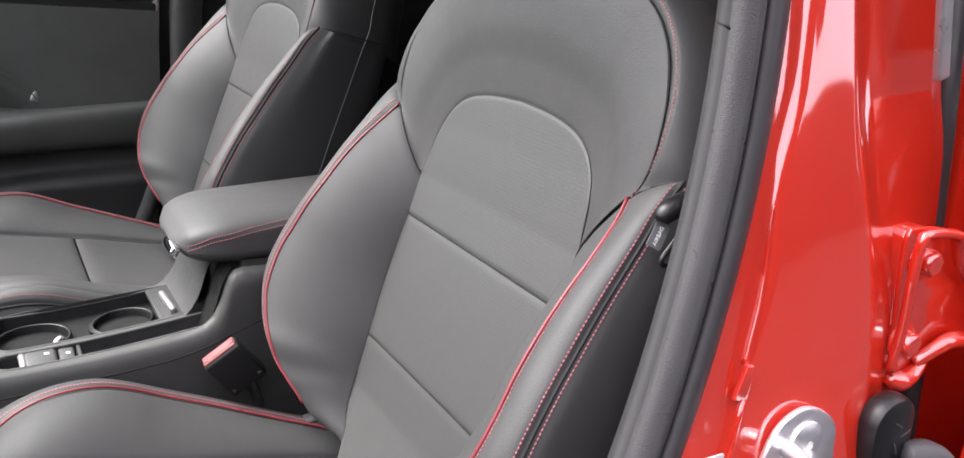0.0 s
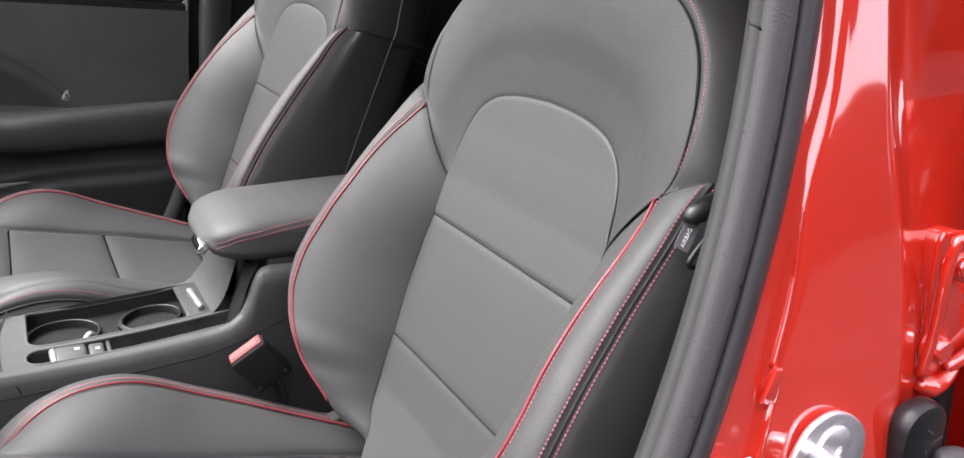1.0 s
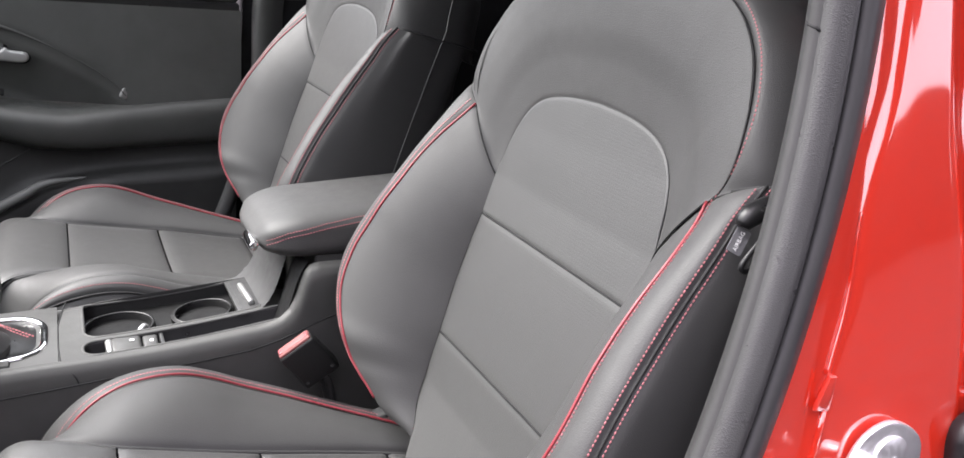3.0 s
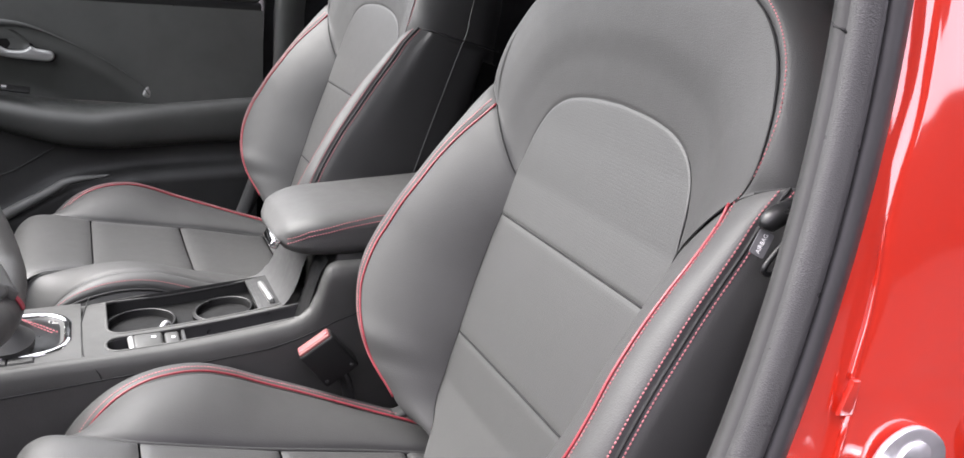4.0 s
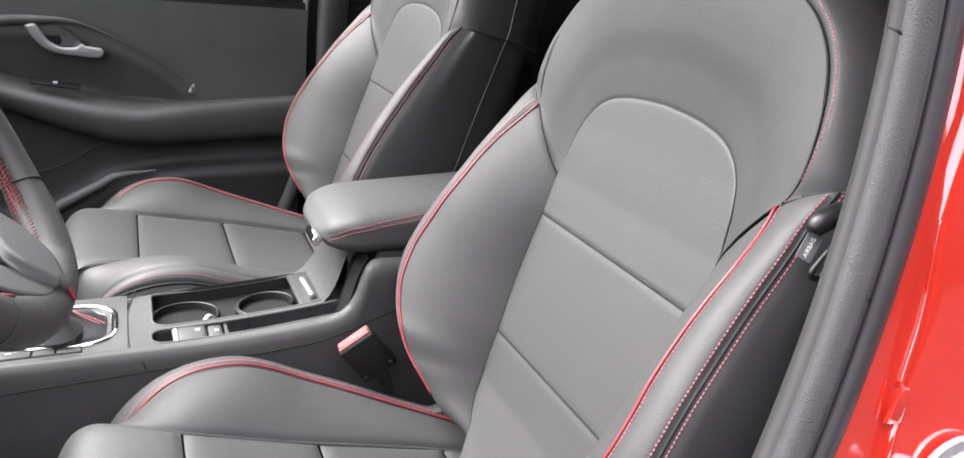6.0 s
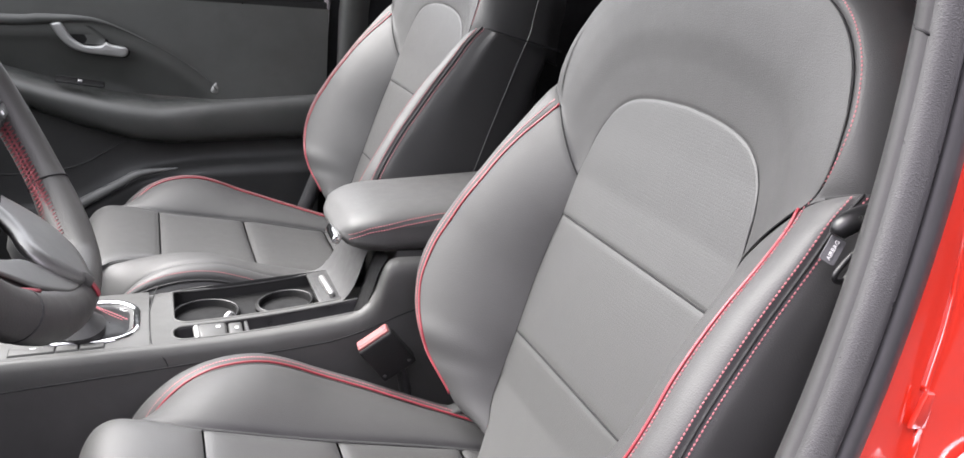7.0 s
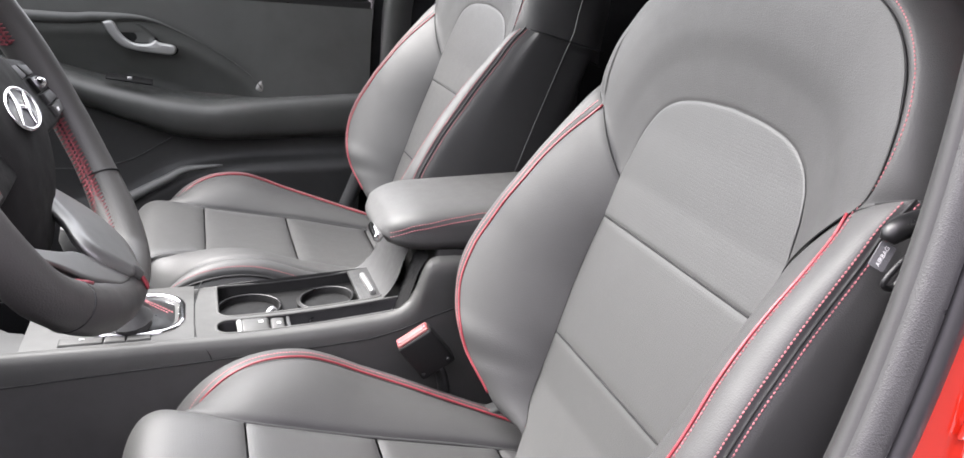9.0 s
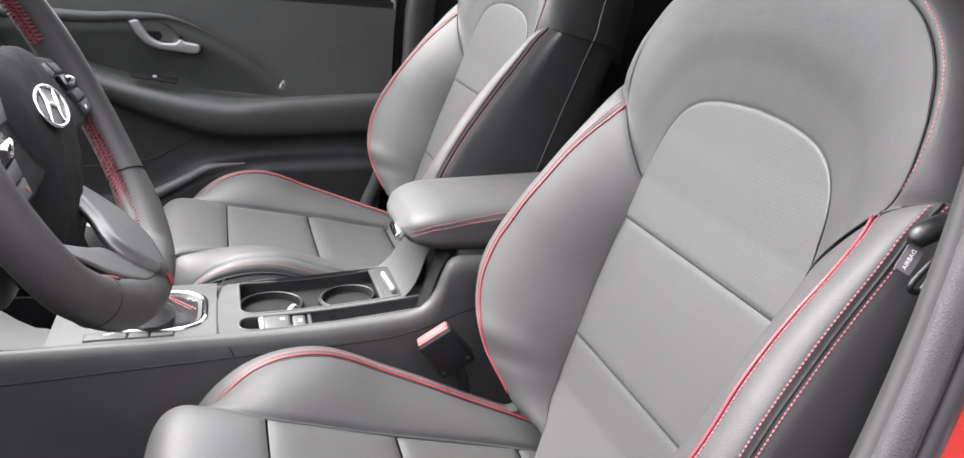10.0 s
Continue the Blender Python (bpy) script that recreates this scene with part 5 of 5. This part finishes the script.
part("plate_line", block((0.0010, 0.086, 0.0010), (0.1755 - CB[0], 0.9995 - CB[1], 0.6266 - CB[2]), (0, -10, 0), bevel=0), PLASTIC_GREY, console)
part("tray_end_lever", block((0.0075, 0.060, 0.009), (0.186 - CB[0], 0.988 - CB[1], 0.631 - CB[2]), (0, -10, 3), bevel=0.003), HANDLE, console, "bright lever behind the cup holders")

# front part with the gear lever
part("gear_deck", rail(-0.199, -0.0238, 0.8985, 1.049, 0.012, 0.0006), PLASTIC, console, "dark console deck round the gear lever")
part("deck_cheek", slab([(-0.198, 0.8985), (-0.198, 0.944), (-0.202, 0.948), (-0.216, 0.952), (-0.238, 0.974), (-0.262, 1.004), (-0.285, 1.048), (-0.42, 1.048), (-0.42, 0.8985)][::-1], 0.012, 0.002, Matrix.Translation((-CB[0], -CB[1], float(ztop(-0.21)) - 0.012 - CB[2]))), PLASTIC, console, "console deck beside the open front bin")
front_bin = part("front_bin", block((0.16, 0.146, 0.006), (-0.27 - CB[0], 0.975 - CB[1], 0.470 - CB[2]), bevel=0.001), CARPET, console, "black open bin ahead of the gear lever")
part("bin_wall", block((0.004, 0.146, 0.13), (-0.1965 - CB[0], 0.975 - CB[1], 0.535 - CB[2]), bevel=0.001), CARPET, front_bin)
part("bin_wall", block((0.16, 0.004, 0.13), (-0.27 - CB[0], 1.042 - CB[1], 0.535 - CB[2]), bevel=0.001), CARPET, front_bin)
for x in (-0.226, -0.252, -0.278):
    part("bin_slat", block((0.005, 0.06, 0.012), (x - CB[0], 1.015 - CB[1], 0.545 - CB[2]), (0, 0, -35), bevel=0.0015), BUCKLE_BLACK, front_bin, "raised slat in the bin")
sur = [(x - 0.092 - CB[0], y + 0.972 - CB[1], 0.6090 - CB[2]) for x, y in rounded(0.11, 0.106, 0.034, 8)]
part("gear_surround", ring(sur, 0.0046, 10, closed=True, squash=0.6), CHROME, console, "chrome ring round the gear lever")
bl = []
for k in range(9):
    f = k / 8
    o = np.array(rounded(0.104 * (1 - f) + 0.030 * f, 0.098 * (1 - f) + 0.030 * f, 0.032 * (1 - f) + 0.012 * f, 6))
    wob = 1 + 0.09 * math.sin(f * 11)
    bl.append(np.c_[o * wob + [-0.092 - 0.036 * f, 0.968], np.full(len(o), 0.6065 + 0.022 * f + 0.036 * f ** 4)])
boot = part("gear_boot", sheet(con(bl), wrap=True), CUP_RIM, console, "black leather gear lever boot")
boot_skin = BVHTree.FromPolygons([v.co for v in boot.data.vertices], [p.vertices for p in boot.data.polygons])
for shift in (0.0, 0.0042):
    seam = [boot_skin.ray_cast(Vector((x + shift - CB[0], y + shift - CB[1], 1.0)), Vector((0, 0, -1)))[0] for x, y in zip(np.linspace(-0.098, -0.050, 12), np.linspace(1.000, 0.965, 12))]
    part("boot_stitching", stitches([q + Vector((0, 0, 0.0008)) for q in seam if q], [[0.2, -0.2, 0.95]] * sum(q is not None for q in seam), 0.003, 0.001, 0.0010), THREAD, boot, "double red stitching on the boot")
part("lever_collar", turned([(0.0290, -0.012), (0.0310, -0.002), (0.0318, 0.0005), (0.0300, 0.0022), (0.0265, 0.0060), (0.0215, 0.011), (0.016, 0.017), (0.012, 0.030)], 32, pose(-0.0930 - CB[0], 0.938 - CB[1], 0.6200 - CB[2], 8, -8, 12) @ Matrix.Diagonal((0.80, 0.85, 0.9, 1.0))), PLASTIC_GREY, console, "smooth grey collar of the gear lever")
part("gear_knob", turned([(0.012, 0.0), (0.014, 0.02), (0.020, 0.035), (0.022, 0.055), (0.017, 0.068), (0.004, 0.072)], 24, pose(-0.130 - CB[0], 0.968 - CB[1], 0.655 - CB[2], 0, -12, 0)), LEATHER, console, "dark gear knob")
for x0, x1 in ((-0.162, -0.1175), (-0.1166, -0.0945), (-0.0936, -0.069)):
    key = part("deck_button", block((x1 - x0 - 0.0008, 0.0165, 0.006), ((x0 + x1) / 2 - CB[0], 0.9125 - CB[1], 0.6058 + 0.04 * ((x0 + x1) / 2 + 0.115) - CB[2]), (2, -2, 0), bevel=0.0012), PLASTIC, console, "flat console button")
    part("button_gap", block((x1 - x0 + 0.0006, 0.0185, 0.005), ((x0 + x1) / 2 - CB[0], 0.9125 - CB[1], 0.6051 + 0.04 * ((x0 + x1) / 2 + 0.115) - CB[2]), (2, -2, 0), bevel=0.0008), SEAM, key)
part("button_mark", block((0.006, 0.0016, 0.001), (-0.139 - CB[0], 0.9135 - CB[1], 0.6081 - CB[2]), (2, -2, 0), bevel=0), LABEL_WHITE, console)
part("deck_joint", ring(con([(-0.014, 1.062, 0.6108), (-0.019, 1.03, 0.6106), (-0.0235, 0.99, 0.6103), (-0.0235, 0.935, 0.6103), (-0.022, 0.903, 0.6103), (-0.016, 0.892, 0.607), (-0.008, 0.8865, 0.596), (-0.003, 0.885, 0.583)]), 0.0008, 6), SEAM, console)

# raised box and armrest lid
box_rows = []
for y in np.linspace(0.941, 1.066, 14):
    box_rows.append(curve([(0.186, y, 0.622), (0.200, y, 0.634), (0.211, y, 0.652), (0.219, y, 0.677), (0.226, y, 0.697), (0.242, y, 0.703), (0.30, y, 0.704), (0.62, y, 0.706)], 40))
# Darker plastic than the deck, to take down the light on this slope.
part("box_front", sheet(con(box_rows), flip=True), PLASTIC_GREY, console, "sloping front of the console box, coloured darker against the light on it")
# Black here stands in for the shade inside the slot.
part("slot_back", sheet(con([curve([(0.204, y, 0.600), (0.212, y, 0.625), (0.222, y, 0.655), (0.230, y, 0.682), (0.240, y, 0.700)], 20) for y in (0.903, 0.915, 0.93, 0.943)]), flip=True), BUCKLE_BLACK, console, "back of the side tray, coloured black for the recess's shade")
part("box_body", block((0.37, 0.165, 0.19), (0.437 - CB[0], 0.0, 0.612 - CB[2]), bevel=0.004), PLASTIC, console, "dark console box under the armrest")
part("slot_floor", block((0.07, 0.150, 0.01), (0.228 - CB[0], 0, 0.596 - CB[2]), bevel=0), PLASTIC, console)
AX0, AX1 = 0.189, 0.52
lid_rows = []
for f in np.linspace(0, 1, 46):
    x = AX0 + (AX1 - AX0) * f
    e = math.sqrt(max(0.0, 1 - (1 - min(1, f / 0.17)) ** 2))
    w = 0.052 + 0.036 * e
    lo = 0.713 - 0.015 * e
    hi = 0.725 + 0.023 * e + 0.085 * (x - 0.19)
    o = []
    for a in np.linspace(0, 2 * math.pi, 48, endpoint=False):
        ca, sa = math.cos(a), math.sin(a)
        sx, sz = math.copysign(abs(ca) ** 0.42, ca), math.copysign(abs(sa) ** 0.62, sa)
        o.append((x, 0.990 + w * sx * (0.97 if sa > 0 else 1), (lo + hi) / 2 + (hi - lo) / 2 * sz))
    lid_rows.append(o)
lid_rows = np.array(lid_rows)
tip = np.repeat(lid_rows[:1].mean(1, keepdims=True), 48, 1) + [-0.004, 0, 0]
tip2 = lid_rows[:1] * 0.55 + tip * 0.45 + [-0.002, 0, 0]
lid = part("armrest_lid", sheet(con(np.vstack([tip, tip2, lid_rows])), wrap=True, flip=True), LEATHER, console, "padded dark leather armrest lid with red stitching")
for dz in (0.0, -0.005):
    row = []
    for i, f in enumerate(np.linspace(0, 1, 46)):
        if f < 0.02:
            continue
        x = AX0 + (AX1 - AX0) * f
        zt = float(np.interp(x, [0.18, 0.192, 0.22, 0.26, 0.303, 0.52], [0.716, 0.7205, 0.7345, 0.7430, 0.7495, 0.762])) + dz
        sec = lid_rows[i]
        near = sec[(sec[:, 1] < 0.99)]
        near = near[np.argsort(near[:, 2])]
        row.append((x, np.interp(zt, near[:, 2], near[:, 1]) - 0.0006, zt))
    part("lid_stitching", stitches(con(row), [[0, -1, 0.25]] * len(row)), THREAD, lid, "red stitching along the lid")
part("lid_latch", block((0.010, 0.045, 0.012), (0.183 - CB[0], 0.945 - CB[1], 0.7165 - CB[2]), (0, 30, 0), bevel=0.003), CHROME, console, "chrome-edged armrest latch")

# ---- belt buckle ----
buckle = thing("belt_buckle", (0.2108, 0.8436, 0.6265), "dark grey seat belt buckle with red release button, beside the console", "belt buckle")
# its own axes: along the button, out of the face, up the stalk
u = Vector((0.777, -0.134, 0.615)).normalized()
upv = Vector((-0.628, -0.090, 0.773))
upv = (upv - u * upv.dot(u)).normalized()
nrm = u.cross(upv).normalized()
BM = Matrix((u, nrm, upv)).transposed().to_4x4()
def bk(me):
    me.transform(BM)
    return me
part("housing", bk(block((0.0455, 0.021, 0.056), (0.0, 0, -0.0285), bevel=0.0035, taper=0.97)), BUCKLE_BLACK, buckle, "dark grey plastic housing")
part("release_button", bk(block((0.0405, 0.0150, 0.008), (0.0, 0, -0.0018), bevel=0.002)), BUCKLE_RED, buckle, "red release button")
part("button_face", bk(block((0.032, 0.0100, 0.002), (0, 0, 0.0018), bevel=0.0008)), BUTTON_FACE, buckle, "deeper red middle of the button")
for x in (-0.017, 0.017):
    part("rivet", bk(turned([(0.0022, 0), (0.0022, 0.0010), (0.001, 0.0014)], 12, pose(x, 0.0104, -0.047, -90, 0, 0))), PLASTIC_GREY, buckle)
    part("button_mark", bk(block((0.004, 0.0075, 0.0012), (x, 0, 0.0024), bevel=0.0004)), PIPING, buckle)
part("stalk", ring(curve([tuple(upv * -0.052), tuple(upv * -0.060 + Vector((0.003, 0.002, -0.01))), tuple(upv * -0.060 + Vector((0.012, 0.004, -0.05))), tuple(upv * -0.060 + Vector((0.020, 0.004, -0.10)))], 20), 0.0115, 10, squash=0.45), WEBBING, buckle, "black webbing stalk")

# ---- airbag tag and belt guide on the driver's backrest ----
o = Vector((0.3695, 0.3761, 0.8963))
ex = Vector((0.0055, 0.0012, 0.0098)).normalized()
ey = Vector((-0.0077, 0.0048, 0.0045))
ey = (ey - ex * ey.dot(ex)).normalized()
TAG = Matrix.Translation(o) @ Matrix((ex, ey, ex.cross(ey))).transposed().to_4x4()
tag = thing("airbag_tag", o, "small grey woven airbag tag sewn into the seat's side seam", "tag")
part("tag_cloth", slab(rounded(0.0165, 0.0100, 0.001, 2), 0.001, 0, TAG @ Matrix.Translation((0.0, 0, 0))), LABEL_GREY, tag)
tag.location = (0, 0, 0)
fc = bpy.data.curves.new("lettering", "FONT")
fc.body, fc.size, fc.align_x, fc.align_y, fc.extrude = "AIRBAG", 0.0038, "CENTER", "CENTER", 0.0002
tmp = bpy.data.objects.new("lettering", fc)
scene.collection.objects.link(tmp)
bpy.context.view_layer.update()
lm = bpy.data.meshes.new_from_object(tmp.evaluated_get(bpy.context.evaluated_depsgraph_get()))
bpy.data.objects.remove(tmp)
lm.transform(TAG @ Matrix.Translation((0, 0, 0.0013)))
part("lettering", lm, LABEL_WHITE, tag, "white printed word AIRBAG")

guide = thing("belt_guide", (0.38, 0.375, 0.90), "black belt guide on the backrest's shoulder", "belt guide")
part("guide_arm", ring(curve([(0.045, 0.0, 0.030), (0.020, 0.0, 0.020), (0.000, 0.0, 0.0155), (-0.008, 0.0, 0.011), (-0.0106, 0.0, 0.0062)], 24), np.interp(np.linspace(0, 1, 24), [0, 0.6, 0.9, 1], [0.0085, 0.0080, 0.0072, 0.0050]), 12), BLACK, guide, "curved black plastic arm")
part("guide_loop", ring(curve([(0.0095, 0.0, -0.004), (0.0053, 0.0, -0.0067), (-0.0052, 0.0, -0.0209), (0.0028, 0.0, -0.0244), (0.0092, 0.0, -0.0156), (0.02, 0, -0.006)], 30), 0.0020, 8), BLACK, guide, "black plastic loop")

# ---- fittings on the red pillar ----
striker = thing("door_striker", (0.421, 0.284, 0.789), "shiny zinc door striker bolted to the red pillar", "door striker")
PL = pose(0, 0, 0, 90, 0, 0)
plate = curve([(-0.036, -0.05), (-0.034, -0.012), (-0.024, 0.014), (-0.006, 0.024), (0.012, 0.021), (0.030, 0.008), (0.036, -0.012), (0.038, -0.05), (-0.036, -0.05)], 60)[:-1]
part("base_plate", slab(list(map(tuple, plate)), 0.005, 0.002, PL), ZINC, striker, "rounded zinc base plate")
part("screw", turned([(0.014, 0), (0.014, 0.002), (0.010, 0.004), (0.003, 0.0045), (0.002, 0.002)], 24, PL @ pose(0.002, 0.001, 0.005)), ZINC, striker, "flat screw head")
part("loop", ring(curve([(-0.014, -0.006, 0.000), (-0.022, -0.026, 0.002), (-0.024, -0.040, -0.002), (-0.010, -0.046, -0.012), (0.012, -0.046, -0.022), (0.024, -0.036, -0.026), (0.026, -0.004, -0.026)], 50), 0.0055, 12), ZINC, striker, "thick steel striker loop")

sticker = thing("pillar_label", (0.345, 0.282, 0.785), "small white printed label on the red pillar", "label")
part("label_sheet", slab(rounded(0.020, 0.024, 0.001, 2), 0.0008, 0, pose(0, 0, 0, 90, 0, 0)), LABEL_WHITE, sticker)
part("printed_bar", slab(rounded(0.012, 0.002, 0.0004, 2), 0.0004, 0, pose(0, -0.0009, 0.004, 90, 0, 0)), BUCKLE_RED, sticker)

stop = thing("rubber_stop", (0.510, 0.280, 0.785), "black rubber door stop with a grey pin, on the pillar", "door stop")
part("stop_body", slab(rounded(0.044, 0.13, 0.020, 6), 0.018, 0.006, pose(-0.003, 0.006, -0.042, 90, -6, 0)), BLACK, stop, "black rounded rubber body")
part("stop_pin", ring(curve([(0.004, -0.014, -0.020), (0.020, -0.020, -0.022), (0.036, -0.022, -0.032), (0.046, -0.020, -0.052), (0.050, -0.016, -0.080)], 30), np.interp(np.linspace(0, 1, 30), [0, 0.15, 1], [0.009, 0.0125, 0.0125]), 16), PLASTIC_GREY, stop, "grey curved pin of the stop")
for x, z, a in ((-0.006, 0.004, 30), (0.004, -0.004, -20), (-0.004, -0.014, 60)):
    part("moulded_mark", slab(rounded(0.010, 0.0014, 0.0006, 2), 0.0006, 0, pose(x, -0.0118, z, 90, a, 0)), PLASTIC_GREY, stop)

hinge = thing("door_hinge", (0.5425, 0.3038, 0.8547), "red painted rear door hinge with two hexagon bolts", "door hinge")
hinge.scale = (1.085, 1.085, 1.085)
leaf = [(-0.016, -0.046), (-0.009, -0.053), (0.006, -0.054), (0.022, -0.045), (0.029, -0.033), (0.043, -0.030), (0.085, -0.040), (0.085, 0.004), (0.048, 0.015), (0.038, 0.021), (0.027, 0.032), (0.019, 0.047), (0.008, 0.052), (-0.020, 0.054), (-0.025, 0.049), (-0.0225, 0.023), (-0.0163, -0.009), (-0.016, -0.046)]
part("hinge_pad", slab(list(map(tuple, curve(leaf, 90)[:-1] * 0.96)), 0.034, 0.002, PL @ pose(0, 0, -0.0335)), PAINT, hinge, "red pad behind the leaf")
part("hinge_plate", slab(list(map(tuple, curve(leaf, 90)[:-1])), 0.004, 0.0015, PL), PAINT, hinge, "red painted hinge leaf")
part("hinge_rim", ring(curve([(-0.015, -0.007, -0.040), (-0.0165, -0.009, -0.009), (-0.0225, -0.011, 0.023), (-0.0245, -0.012, 0.048), (-0.019, -0.012, 0.0525), (0.008, -0.012, 0.0505), (0.018, -0.012, 0.046), (0.026, -0.011, 0.031), (0.037, -0.010, 0.020), (0.049, -0.010, 0.013), (0.085, -0.010, 0.003)], 70), 0.0034, 8), PAINT, hinge, "raised red rim of the leaf")
part("hinge_arm", ring(curve([(0.012, -0.006, -0.040), (0.026, -0.010, -0.030), (0.043, -0.011, -0.026), (0.085, -0.011, -0.036)], 30), np.interp(np.linspace(0, 1, 30), [0, 0.4, 1], [0.004, 0.006, 0.007]), 10), PAINT, hinge, "red hinge arm")
part("hinge_tongue", ring(curve([(-0.014, -0.006, -0.046), (-0.004, -0.008, -0.049), (0.008, -0.008, -0.047), (0.019, -0.007, -0.040)], 20), np.interp(np.linspace(0, 1, 20), [0, 0.3, 1], [0.004, 0.007, 0.004]), 10), PAINT, hinge, "rounded red tongue")
for x, z in ((-0.0068, 0.0324), (-0.0072, -0.0217)):
    part("bolt", joined([turned([(0.0125, 0), (0.0125, 0.002), (0.009, 0.003)], 24, PL @ pose(x, z, 0.004)), turned([(0.0085, 0.002), (0.0085, 0.009), (0.007, 0.0105)], 6, PL @ pose(x, z, 0.004, 0, 0, 20))]), PAINT, hinge, "red painted hexagon bolt")

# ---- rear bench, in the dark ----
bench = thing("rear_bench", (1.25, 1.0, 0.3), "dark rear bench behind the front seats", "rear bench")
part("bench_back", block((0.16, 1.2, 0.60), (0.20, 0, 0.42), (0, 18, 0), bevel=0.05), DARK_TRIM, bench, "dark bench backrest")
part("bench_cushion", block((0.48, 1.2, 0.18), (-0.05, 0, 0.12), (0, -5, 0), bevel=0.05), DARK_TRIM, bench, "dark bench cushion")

# ---- small bracket between cushion and backrest ----
solid("seat_hinge_cover", block((0.050, 0.020, 0.020), (0.312, 0.800, 0.545), (0, -14, 0), bevel=0.004), PLASTIC_GREY, "grey plastic hinge cover between cushion and backrest", "hinge cover")
solid("belt_anchor_cover", sheet([curve([(x - 0.014, 1.612, z), (x - 0.010, 1.602, z), (x + 0.006, 1.598, z), (x + 0.018, 1.608, z)], 12) for x, z in ((0.238, 0.49), (0.258, 0.53), (0.276, 0.575), (0.292, 0.62), (0.300, 0.66))]), PLASTIC_GREY, "grey plastic side cover low beside the passenger seat", "side cover")
